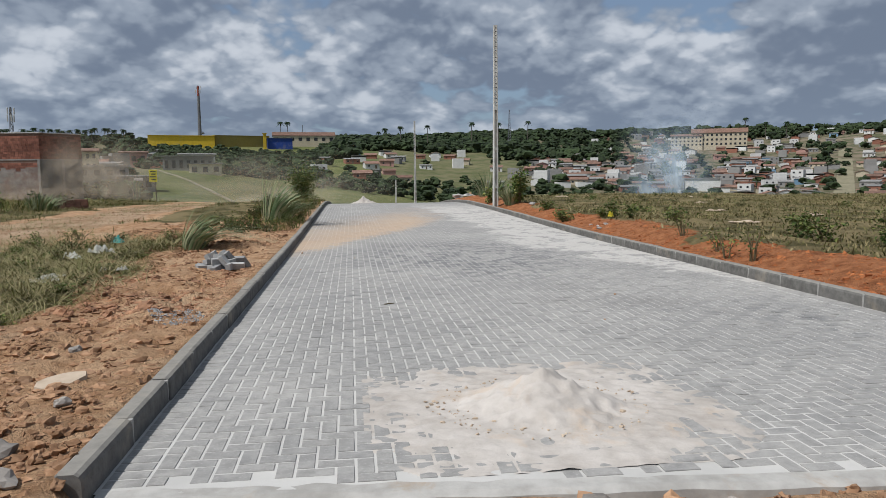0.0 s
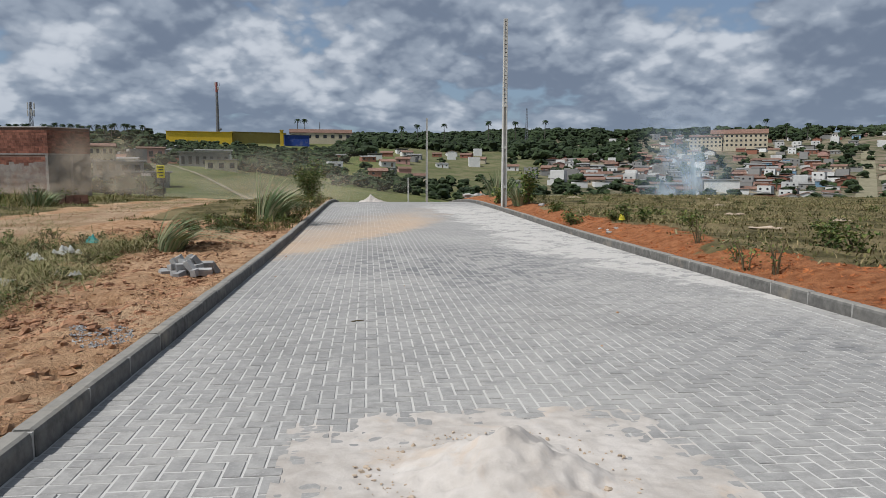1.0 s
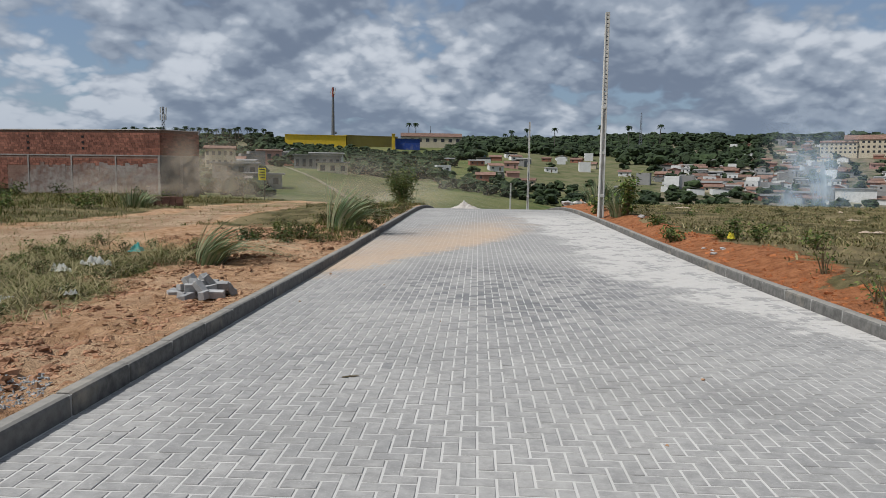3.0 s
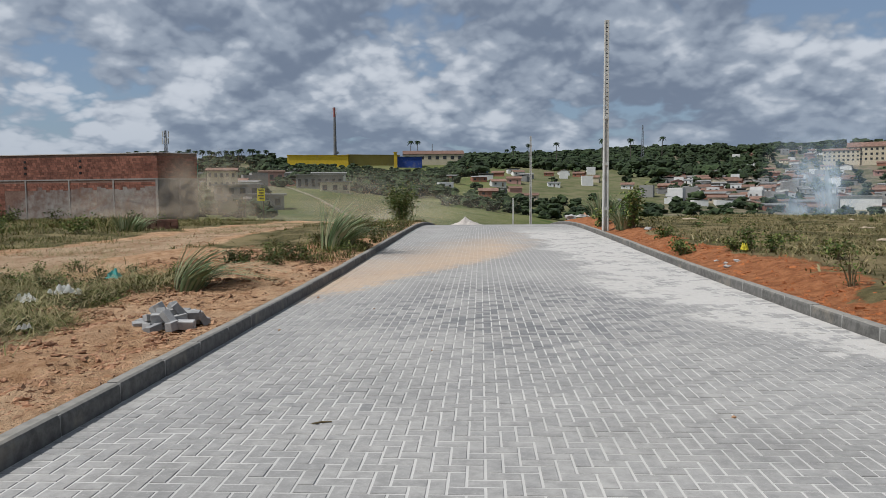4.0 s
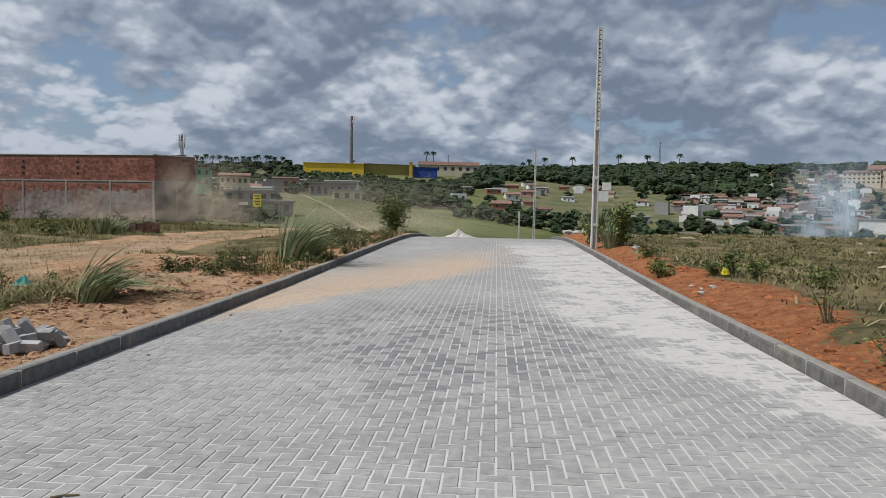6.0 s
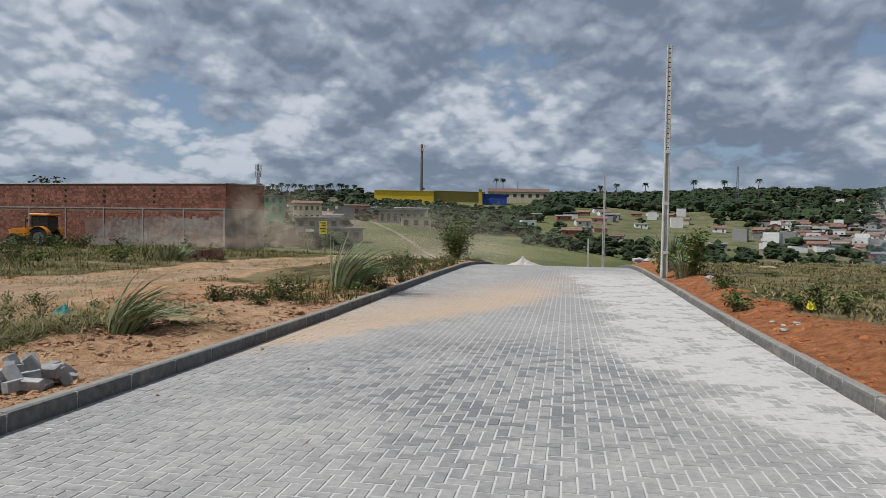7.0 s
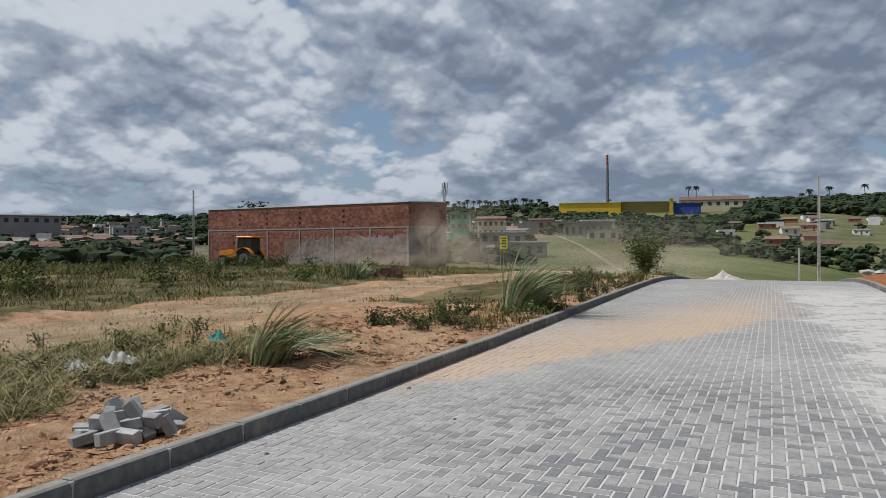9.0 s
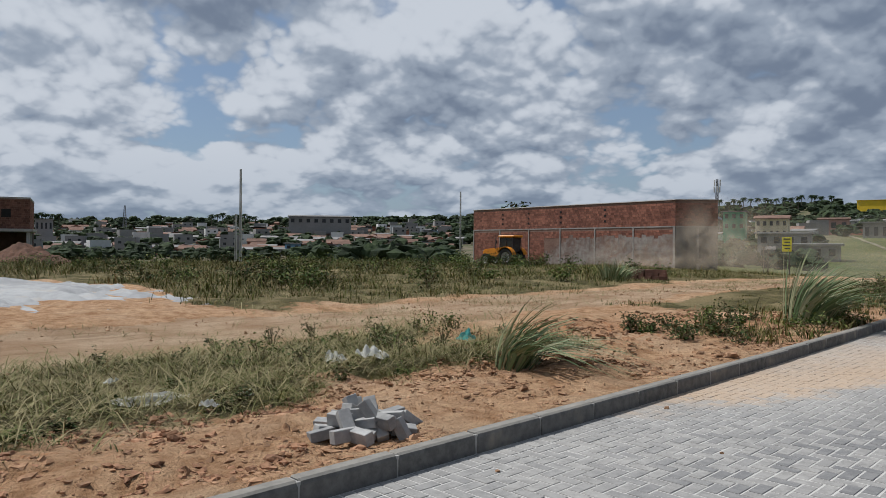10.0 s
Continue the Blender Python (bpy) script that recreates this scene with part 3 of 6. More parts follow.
def wall_slab(parent, name, a, b, z0, z1, thick, mat, out_by=0.0, label=""):
    """A straight wall of some thickness; its outer face runs from a to b, out_by proud."""
    a, b = Vector((*a, 0)), Vector((*b, 0))
    along = (b - a).normalized()
    out = Vector((along.y, -along.x, 0))
    bm = bmesh.new()
    vs = []
    for z in (z0, z1):
        for p, d in ((a, out_by), (b, out_by), (b, out_by - thick), (a, out_by - thick)):
            q = p + out * d
            vs.append(bm.verts.new((q.x, q.y, z)))
    for q in ((0, 3, 2, 1), (4, 5, 6, 7), (0, 1, 5, 4), (1, 2, 6, 5), (2, 3, 7, 6), (3, 0, 4, 7)):
        bm.faces.new([vs[i] for i in q])
    return part(name, bm, mat, parent, label)


def brick_building():
    bl = thing("brick_building", "unfinished red brick building with half-rendered grey lower walls", "building")
    c1, c2, c3, c0 = (-21.7, 58.25), (-19.5, 60.4), (-24.6, 69.0), (-44.3, 60.8)
    c4 = (-43.5, 70.5)
    top, mid, base = 5.05, 3.05, -0.6
    for a, b in ((c0, c1), (c1, c2), (c2, c3), (c3, c4), (c4, c0)):
        wall_slab(bl, "wall", a, b, base, top, 0.2, M_BRICKJOINT)
    brick_wall(bl, c0, c1, 3.15, top - 0.02, M_BRICK, seed=3)
    brick_wall(bl, c1, c2, 3.15, top - 0.02, M_BRICK, seed=4)
    a, b = Vector(c0), Vector(c1)
    split = a.lerp(b, 0.42)
    brick_wall(bl, c0, split, 0.2, mid, M_BRICK, seed=6)
    brick_wall(bl, split, c1, 2.3, mid, M_BRICK, seed=7)
    rp = random.Random(2)
    for i in range(36):
        u0, u1 = i / 36, (i + 1) / 36
        hgt = 1.0 + 1.35 * min(1.0, u0 * 4.5) + rp.uniform(-0.22, 0.22)
        wall_slab(bl, "rough_render", split.lerp(b, u0), split.lerp(b, u1), base, hgt, 0.05, M_PATCHY, 0.026 + rp.uniform(0, 0.01), "patchy grey cement render over brick")
    # end wall away from the sun: its shade is painted by darker render
    wall_slab(bl, "smooth_render", c1, c2, base, mid, 0.05, M_SHADERENDER, 0.03, "grey cement render darkened as in shade")
    for a2, b2 in ((c0, c1), (c1, c2)):
        wall_slab(bl, "ring_beam", a2, b2, mid, mid + 0.10, 0.06, M_RENDER, 0.03)
        wall_slab(bl, "capping", a2, b2, top, top + 0.06, 0.3, M_TIN, 0.07, "pale metal capping")
    for i in range(7):
        p = a.lerp(b, i / 6)
        q = a.lerp(b, i / 6 + 0.0055) if i < 6 else a.lerp(b, 1.0)
        if i == 6:
            p = a.lerp(b, 0.992)
        wall_slab(bl, "column", p, q, base, mid, 0.06, M_RENDER, 0.05)
    p, q = Vector(c1).lerp(Vector(c2), 0.5), Vector(c1).lerp(Vector(c2), 0.56)
    wall_slab(bl, "column", p, q, base, mid, 0.06, M_RENDER, 0.05)
    for u in (0.18, 0.33, 0.50, 0.71):
        for k in range(3):
            c = a.lerp(b, u)
            wall_slab(bl, "putlog_hole", c, a.lerp(b, u + 0.009), 3.55 + 0.45 * k, 3.71 + 0.45 * k, 0.03, M_DARK, 0.035)
    roof = bmesh.new()
    roof.faces.new([roof.verts.new((x, y, top - 0.35)) for x, y in (c0, c1, c2, c3, c4)])
    part("roof", roof, M_CONC, bl)
    return bl


brick_building()


# ---- plants and loose things near the street ----
def leaf_material(name, dark, light, dry=None):
    m, k = material(name)
    g = k.n("ShaderNodeNewGeometry")
    r = g.outputs["Random Per Island"]
    c = k.mix(r, dark, light)
    if dry:
        c = k.mix(k.math("MULTIPLY", k.step(k.math("FRACT", k.math("MULTIPLY", r, 7.31)), 0.52, 0.70), 0.9), c, dry)
    big = k.noise(g.outputs["Position"], 0.5, 3.0)
    c = k.mix(k.math("MULTIPLY", k.step(big, 0.35, 0.65), 0.35), c, dark)
    k.finish(c, 0.75, None, spec=0.14)
    return m


M_GRASS = leaf_material("green_grass", (0.024, 0.035, 0.007), (0.150, 0.158, 0.036), (0.26, 0.20, 0.09))
M_STRAW = leaf_material("cut_straw", (0.20, 0.17, 0.08), (0.40, 0.34, 0.185), (0.12, 0.13, 0.035))
M_FIELD = leaf_material("field_grass", (0.06, 0.062, 0.02), (0.21, 0.185, 0.072), (0.34, 0.265, 0.14))
M_REED = leaf_material("reed", (0.075, 0.12, 0.05), (0.23, 0.29, 0.15), (0.36, 0.34, 0.21))
M_WEED = leaf_material("weed_leaf", (0.028, 0.048, 0.016), (0.085, 0.12, 0.035), (0.10, 0.075, 0.035))
M_BUSH = leaf_material("bush_leaf", (0.030, 0.055, 0.015), (0.11, 0.16, 0.04), (0.21, 0.23, 0.07))
M_BROADLEAF = leaf_material("broad_leaf", (0.035, 0.070, 0.016), (0.13, 0.20, 0.045), (0.24, 0.25, 0.08))
M_STEM = plain("stem", (0.10, 0.075, 0.04), (0.19, 0.15, 0.08), 20, 0.9, 0.2, 0.003)
M_PLASTIC = plain("pale_plastic", (0.45, 0.45, 0.41), (0.66, 0.65, 0.60), 15, 0.45, 0.4, 0.01, 0.06)
M_TEAL = plain("teal_plastic", (0.06, 0.30, 0.27), (0.13, 0.45, 0.40), 15, 0.4, 0.3, 0.01, 0.0)
M_YELLOW = plain("yellow_plastic", (0.75, 0.60, 0.03), (0.85, 0.75, 0.08), 15, 0.4, 0.3, 0.01, 0.0)
M_WHITESAND = plain("white_sand", (0.27, 0.27, 0.27), (0.42, 0.42, 0.415), 3, 0.95, 0.7, 0.03, 0.0, stain=(0.42, 0.38, 0.33))


def quads_mesh(name, V, F, mat):
    me = bpy.data.meshes.new(name)
    V, F = np.asarray(V, float), np.asarray(F)
    k = F.shape[1]
    me.vertices.add(len(V))
    me.vertices.foreach_set("co", V.ravel())
    me.loops.add(F.size)
    me.loops.foreach_set("vertex_index", F.ravel())
    me.polygons.add(len(F))
    me.polygons.foreach_set("loop_start", np.arange(0, F.size, k))
    me.polygons.foreach_set("loop_total", np.full(len(F), k))
    me.polygons.foreach_set("use_smooth", np.zeros(len(F), bool))
    me.update(calc_edges=True)
    me.materials.append(mat)
    return me


def blades(name, base, height, width, lean, mat, seed=1, wind=(0.0, 0.0), droop=0.5, steps=((0.0, 1.0), (0.55, 0.8), (1.0, 0.08))):
    """Bent grass blades: base (n, 3), height and width per blade, lean as a share of the height."""
    rng = np.random.RandomState(seed)
    n = len(base)
    az = rng.uniform(0, 2 * np.pi, n)
    d = np.stack([np.cos(az), np.sin(az)], -1) * (lean * rng.uniform(0.3, 1.4, n))[:, None] + np.array(wind)
    side = np.stack([-np.sin(az), np.cos(az), np.zeros(n)], -1) * (width * rng.uniform(0.6, 1.3, n))[:, None] / 2
    h = height * rng.uniform(0.6, 1.25, n)
    m = len(steps)
    V = np.empty((n, 2 * m, 3))
    for i, (u, wd) in enumerate(steps):
        c = base + np.concatenate([d * (h * u ** 1.6)[:, None], (h * (u - droop * np.minimum(np.linalg.norm(d, axis=1), 1.4) * u * u * 0.6))[:, None]], -1)
        V[:, 2 * i], V[:, 2 * i + 1] = c - side * wd, c + side * wd
    F = np.array([(2 * i, 2 * i + 1, 2 * i + 3, 2 * i + 2) for i in range(m - 1)])[None] + 2 * m * np.arange(n)[:, None, None]
    return quads_mesh(name, V.reshape(-1, 3), F.reshape(-1, 4), mat)


def scatter(n, x0, x1, y0, y1, keep, seed):
    """Points on the ground in a rectangle, kept with the chance keep(x, y)."""
    rng = np.random.RandomState(seed)
    x, y = rng.uniform(x0, x1, n), rng.uniform(y0, y1, n)
    ok = rng.uniform(0, 1, n) < keep(x, y)
    x, y = x[ok], y[ok]
    return np.stack([x, y, ground_z(x, y) - 0.01], -1)


def clumpy(x, y, s, seed):
    return smooth(fbm(x, y, s, seed), 0.42, 0.62)


def turf(name, label, pts, h, wd, lean, mat, seed, **kw):
    tagged(new(name, blades(name, pts, h, wd, lean, mat, seed, **kw)), label, "grass", kind="stuff")


near_patch = lambda x, y: zones(x, y)[0] * (0.25 + 0.75 * clumpy(x, y, 0.9, 21))
p = scatter(120000, -6.4, -1.2, 6.0, 18.5, near_patch, 31)
turf("grass", "trampled green grass mixed with dry stalks on the verge", p, 0.065, 0.009, 1.8, M_GRASS, 41)
p = scatter(17000, -6.4, -1.2, 6.0, 19, lambda x, y: zones(x, y)[0] * 0.9, 32)
p[:, 2] += 0.03
turf("cut_grass", "flattened cut grass stalks lying on the verge", p, 0.22, 0.010, 2.2, M_STRAW, 42, droop=0.5)


def tussocks(n, blades_each, x0, x1, y0, y1, keep, radius, seed):
    """Points gathered in tussocks, with one size for all blades of a tussock."""
    rng = np.random.RandomState(seed)
    c = scatter(n, x0, x1, y0, y1, keep, seed)
    size = np.clip(np.exp(rng.normal(0, 0.38, len(c))), 0.35, 2.4)
    b = np.repeat(c, blades_each, 0)
    sz_b = np.repeat(size, blades_each)
    b[:, :2] += rng.normal(0, 1, (len(b), 2)) * (radius * sz_b)[:, None]
    b[:, 2] = ground_z(b[:, 0], b[:, 1]) - 0.01
    return b, sz_b


p, k = tussocks(1700, 22, -6.2, -0.34, 19.0, 46, lambda x, y: np.clip(0.6 * zones(x, y)[0] + 0.9 * smooth(-x, 0.25, 0.4) * smooth(x, -2.6, -1.2) * smooth(y, 20, 21.5), 0, 1) * (0.08 + 0.92 * clumpy(x, y, 0.6, 22)), 0.10, 33)
p, k = p[p[:, 0] < -0.2], k[p[:, 0] < -0.2]
turf("grass", "low green weeds and grass along the kerb", p, 0.19 * k * (1 - 0.45 * smooth(-p[:, 0], 2.0, 3.2)), 0.02, 0.9, M_GRASS, 43)
p, k = tussocks(4200, 26, -62, -10.6, 6, 57, lambda x, y: zones(x, y)[0] * (0.2 + 0.8 * clumpy(x, y, 0.22, 23)) * smooth(-x + 0.12 * (y - 20), 14.2, 17.0), 0.24, 34)
hh = (0.08 + 0.55 * fbm(p[:, 0], p[:, 1], 0.25, 24)) * (1 - 0.45 * smooth(p[:, 1], 42, 52)) * k
turf("tall_grass", "tall unmown green grass on the open field", p, hh, 0.028, 1.1, M_GRASS, 44)
p, k = tussocks(2600, 20, -34, -9.8, 4, 56, lambda x, y: zones(x, y)[0] * (0.15 + 0.85 * clumpy(x, y, 0.5, 25)) * (1 - smooth(-x + 0.1 * (y - 20), 17, 22)), 0.26, 35)
turf("cut_grass", "pale cut grass strewn beside the dirt track", p, 0.24 * k, 0.016, 2.0, M_STRAW, 45, droop=0.7)
p, k = tussocks(2400, 20, -24, -9.8, 4, 56, lambda x, y: zones(x, y)[0] * (0.2 + 0.8 * clumpy(x, y, 0.5, 26)), 0.18, 36)
turf("grass", "short green grass beside the dirt track", p, 0.17 * k, 0.02, 1.0, M_GRASS, 46)
p = scatter(16000, -11.5, -4.6, 5, 50, lambda x, y: zones(x, y)[2] * (0.06 + 0.94 * clumpy(x, y, 0.45, 29)), 39)
p[:, 2] += 0.015
turf("cut_grass", "thin cut straw scattered over the dirt track", p, 0.16, 0.010, 2.6, M_STRAW, 49, droop=0.55)
p = scatter(210000, 8.0, 48, 6, 58, lambda x, y: zones(x, y)[0] * (0.35 + 0.65 * clumpy(x, y, 0.35, 27)) * np.clip(1.25 - np.hypot(x - 4, y - 6) / 60, 0.25, 1), 37)
turf("field_grass", "low dry green grass covering the open field", p, 0.11, 0.022, 1.3, M_FIELD, 47)
p = scatter(9000, 8.0, 45, 6, 56, lambda x, y: zones(x, y)[0] * clumpy(x, y, 0.3, 28) * 0.8, 38)
turf("straw", "pale dry stalks scattered over the field", p, 0.22, 0.03, 1.9, M_STRAW, 48)


def gz(x, y):
    return float(ground_z(np.array([x]), np.array([y]))[0])


def reed_clump(label, x, y, n, h, spread_r, wind, seed):
    rng = np.random.RandomState(seed)
    a, r = rng.uniform(0, 2 * np.pi, n), spread_r * np.sqrt(rng.uniform(0, 1, n))
    b = np.stack([r * np.cos(a), r * np.sin(a) * 1.2, np.zeros(n)], -1)
    ob = new("reed_clump", blades("reed_clump", b, h, 0.034, 0.5, M_REED, seed, wind=wind, droop=1.05, steps=((0, 0.8), (0.25, 1.0), (0.5, 0.9), (0.75, 0.6), (1.0, 0.06))))
    ob.matrix_basis = pose(x, y, gz(x, y) - 0.02)
    tagged(ob, label, "grass clump", "reed clumps")


reed_clump("wind-bent clump of long reed grass on bare soil", -1.95, 16.2, 110, 1.15, 0.24, (0.85, 0.22), 61)
reed_clump("tall wind-bent clump of reed grass beside the kerb", -1.05, 23.7, 230, 1.45, 0.42, (0.55, 0.32), 62)
reed_clump("reed grass clump beside the pole", 7.75, 30.0, 160, 0.85, 0.28, (0.0, 0.1), 63)
reed_clump("dry reed grass clump at the crest", 8.6, 38.5, 300, 1.3, 0.7, (0.1, 0.1), 64)
reed_clump("reed grass clump at the edge of the dirt track", -12.6, 35.5, 260, 1.0, 0.6, (0.2, 0.1), 65)


def leafy_plant(name, label, x, y, width, height, leaves, size, mat, seed, stems=5, group="", aspect=1.0):
    """A shrub: bent stems from one root and many folded leaves about them, thinning outwards."""
    rng = random.Random(seed)
    root = thing(name, label, "tree" if height > 4 else "bush" if height > 0.6 else "weed", (x, y, gz(x, y) - 0.03), rng.uniform(0, 360), group)
    tips = []
    st = bmesh.new()
    for s in range(stems):
        a = rng.uniform(0, 2 * math.pi)
        sp = rng.uniform(0.15, 0.5) * width
        hh = height * rng.uniform(0.65, 1.0)
        pts = [(0.04 * math.cos(a), 0.04 * math.sin(a), 0), (sp * 0.4 * math.cos(a), sp * 0.4 * math.sin(a), hh * 0.5), (sp * math.cos(a + 0.3), sp * math.sin(a + 0.3), hh)]
        tube(pts, [0.012 + 0.006 * height, 0.008 + 0.004 * height, 0.003], 5, st)
        tips.append(pts)
    tagged(part("stem", st, M_STEM, root), kind="stuff")
    V, F = [], []
    for i in range(leaves):
        pts = tips[i % stems]
        u = rng.uniform(0.1, 1.05)
        a = Vector(pts[1]).lerp(Vector(pts[2]), min(u * 1.6 - 0.6, 1.1)) if u > 0.375 else Vector(pts[0]).lerp(Vector(pts[1]), u / 0.375)
        c = a + Vector((rng.gauss(0, 1), rng.gauss(0, 1), rng.gauss(0, 0.7))) * width * 0.13
        c.z = max(c.z, 0.02)
        d = Vector((rng.gauss(0, 1), rng.gauss(0, 1), rng.gauss(-0.1, 0.5))).normalized()
        q = d.cross(Vector((rng.gauss(0, 0.3), rng.gauss(0, 0.3), 1))).normalized()
        s = size * rng.uniform(0.6, 1.3)
        up = q.cross(d) * s * 0.18
        j = len(V)
        V += [c, c + d * s * 0.45 + q * s * 0.32 * aspect + up, c + d * s, c + d * s * 0.45 - q * s * 0.32 * aspect + up]
        F += [(j, j + 1, j + 2), (j, j + 2, j + 3)]
    tagged(part("foliage", mesh_of("foliage", V, F, mat), mat, root), kind="stuff")
    return root


leafy_plant("bush", "dense green bush beside the kerb at the crest", -1.5, 44.0, 2.1, 2.15, 2800, 0.13, M_BUSH, 71, 16)
leafy_plant("bush", "broad-leaved green shrub growing next to the pole", 8.0, 29.6, 0.75, 1.45, 550, 0.15, M_BROADLEAF, 72, 16)
for x, y, top, wd in ((-49.2, 73.0, 6.5, 5.0), (-51.5, 74.5, 5.9, 4.0)):
    leafy_plant("tree", "dark leafy tree rising behind the brick building", x, y, wd, top - gz(x, y), 2600, 0.5, M_WEED, 950 + int(wd), 18)
leafy_plant("bush", "low green shrub behind the kerb", 7.55, 33.2, 0.9, 0.8, 350, 0.16, M_BROADLEAF, 73, 6)
rw = random.Random(9)
for i in range(80):
    y = rw.uniform(19.8, 37)
    x = rw.uniform(-2.8, -0.42) if y < 26 else rw.uniform(-2.4, -0.45)
    leafy_plant("weed", "dark leafy weed on the soil verge", x, y, rw.uniform(0.4, 0.8), rw.uniform(0.15, 0.42) * (1.0 if y < 30 else 1.6), 130, 0.07, M_WEED if i % 3 else M_BUSH, 200 + i, 5, "verge weeds")
for i in range(34):
    x, y = rw.uniform(-5.8, -2.2), rw.uniform(7.0, 17.5)
    leafy_plant("weed", "small green weed in the trampled grass", x, y, rw.uniform(0.2, 0.45), rw.uniform(0.08, 0.22), 110, 0.05, M_BUSH if i % 2 else M_WEED, 300 + i, 5, "patch weeds")
for i, (x, y, h) in enumerate([(8.6, 20.6, 0.5), (8.9, 20.1, 0.4), (8.3, 20.4, 0.3), (7.45, 21.6, 0.35), (7.6, 22.3, 0.4), (7.9, 25.2, 0.22), (8.2, 26.0, 0.25), (9.4, 18.5, 0.4), (9.8, 13.2, 0.5), (10.3, 12.2, 0.6), (9.9, 14.0, 0.4), (10.8, 15.5, 0.4)]):
    leafy_plant("weed", "green weed at the foot of the field", x, y, 0.6, h, 190, 0.085, M_BUSH, 400 + i, 6, "field weeds")
for i in range(34):
    x, y = rw.uniform(9.5, 30), rw.uniform(9, 48)
    leafy_plant("weed", "low leafy weed in the open field", x, y, rw.uniform(0.4, 0.9), rw.uniform(0.08, 0.2), 80, 0.09, M_WEED if i % 2 else M_BUSH, 500 + i, 4, "far field weeds")
for i in range(90):
    x, y = rw.uniform(-46, -13.5), rw.uniform(20, 50)
    if -30 < x < -13 and y < 20:
        continue
    leafy_plant("weed", "rank leafy weed among tall grass", x, y, rw.uniform(0.8, 1.7), rw.uniform(0.35, 0.95), 150, 0.15, M_WEED if i % 2 else M_BUSH, 600 + i, 6, "tall weeds")
for i in range(26):
    x, y = rw.uniform(-40, -28), rw.uniform(49.5, 53.2)
    leafy_plant("weed", "rank leafy weed hiding the tractor wheels", x, y, rw.uniform(0.9, 1.6), rw.uniform(0.6, 1.05), 170, 0.14, M_WEED if i % 2 else M_BUSH, 800 + i, 6, "tall weeds")
for i in range(24):
    x, y = rw.uniform(-7.2, -3.6), rw.uniform(14.0, 18.6)
    leafy_plant("weed", "leafy green weed at the edge of the track", x, y, rw.uniform(0.25, 0.5), rw.uniform(0.14, 0.34), 90, 0.05, M_BUSH if i % 2 else M_WEED, 900 + i, 5, "patch weeds")
for i, (x, y, h) in enumerate([(7.42, 12.3, 0.55), (7.5, 11.7, 0.7), (7.95, 15.0, 0.5), (7.6, 12.9, 0.4)]):
    leafy_plant("sapling", "sparse twiggy sapling with few leaves", x, y, 0.6, h, 60, 0.06, M_BUSH, 700 + i, 5, "saplings")


# ---- loose stones, soil and sand ----
def lump(seed, squash=0.7, rough=0.28, sub=2, jag=0.0):
    """A stone or clod: a ball pushed in and out by noise, jag: how broken its surface is."""
    rng = random.Random(seed)
    bm = bmesh.new()
    bmesh.ops.create_icosphere(bm, subdivisions=sub, radius=1.0)
    o = Vector((rng.uniform(0, 50), rng.uniform(0, 50), 0))
    for v in bm.verts:
        k = 1 + rough * noise.noise(v.co * 1.3 + o) * 2 + rough * 0.6 * noise.noise(v.co * 3.1 + o)
        v.co *= k * (1 + rng.uniform(-jag, jag))
        v.co.z *= squash
    return bm


def lumps(name, label, category, pts, sizes, mat, seed, sub=1):
    """Many small lumps joined into one object."""
    protos = []
    for i in range(6):
        bm = lump(seed + i, 0.7, 0.55, sub, 0.2)
        bm.verts.ensure_lookup_table()
        protos.append((np.array([v.co[:] for v in bm.verts]), np.array([[v.index for v in f.verts] for f in bm.faces])))
        bm.free()
    rng = np.random.RandomState(seed)
    VV, FF, off = [], [], 0
    for p, s in zip(pts, sizes):
        v, f = protos[rng.randint(6)]
        a = rng.uniform(0, 6.28)
        R = np.array([[math.cos(a), -math.sin(a), 0], [math.sin(a), math.cos(a), 0], [0, 0, 1]])
        VV.append(v @ R.T * s * rng.uniform(0.7, 1.3, 3) + p)
        FF.append(f + off)
        off += len(v)
    ob = new(name, quads_mesh(name, np.concatenate(VV), np.concatenate(FF), mat))
    return tagged(ob, label, category, kind="stuff")


rs = np.random.RandomState(8)
a, r = rs.uniform(0, 6.28, 130), np.sqrt(rs.uniform(0, 1, 130))
p = np.stack([-0.75 + 0.7 * r * np.cos(a), 5.0 + 1.0 * r * np.sin(a), 0 * a], -1)
p[:, 2] = ground_z(p[:, 0], p[:, 1]) + 0.01
lumps("soil_clods", "dug soil lumps round the kerb end", "soil", p, rs.uniform(0.01, 0.038, 130), M_CLOD, 79, 2)
p = scatter(70000, -4.2, -0.18, 3.4, 26, lambda x, y: (1 - zones(x, y)[0]) * (0.12 + 0.88 * clumpy(x, y, 1.1, 51)), 81)
lumps("soil_clods", "loose orange soil clods on the verge", "soil", p, np.abs(rs.normal(0, 0.014, len(p))) + 0.004, M_CLOD, 82)
p = scatter(900, -3.0, -0.15, 2.8, 8.5, lambda x, y: 1 - zones(x, y)[0], 83)
lumps("soil_clods", "larger crumbling soil clods at the street end", "soil", p, np.abs(rs.normal(0, 0.022, len(p))) + 0.01, M_CLOD, 84, 2)
p = scatter(1500, -0.3, 7.2, 3.3, 4.72, lambda x, y: smooth(street_end(x) - 0.1 - y, -0.02, 0.1), 85)
lumps("soil_clods", "soil clods in front of the paving edge", "soil", p, np.abs(rs.normal(0, 0.018, len(p))) + 0.005, M_CLOD, 86, 2)
p = scatter(18000, 7.2, 10.5, 6, 27, lambda x, y: (1 - zones(x, y)[0]) * (0.2 + 0.8 * clumpy(x, y, 1.0, 52)), 87)
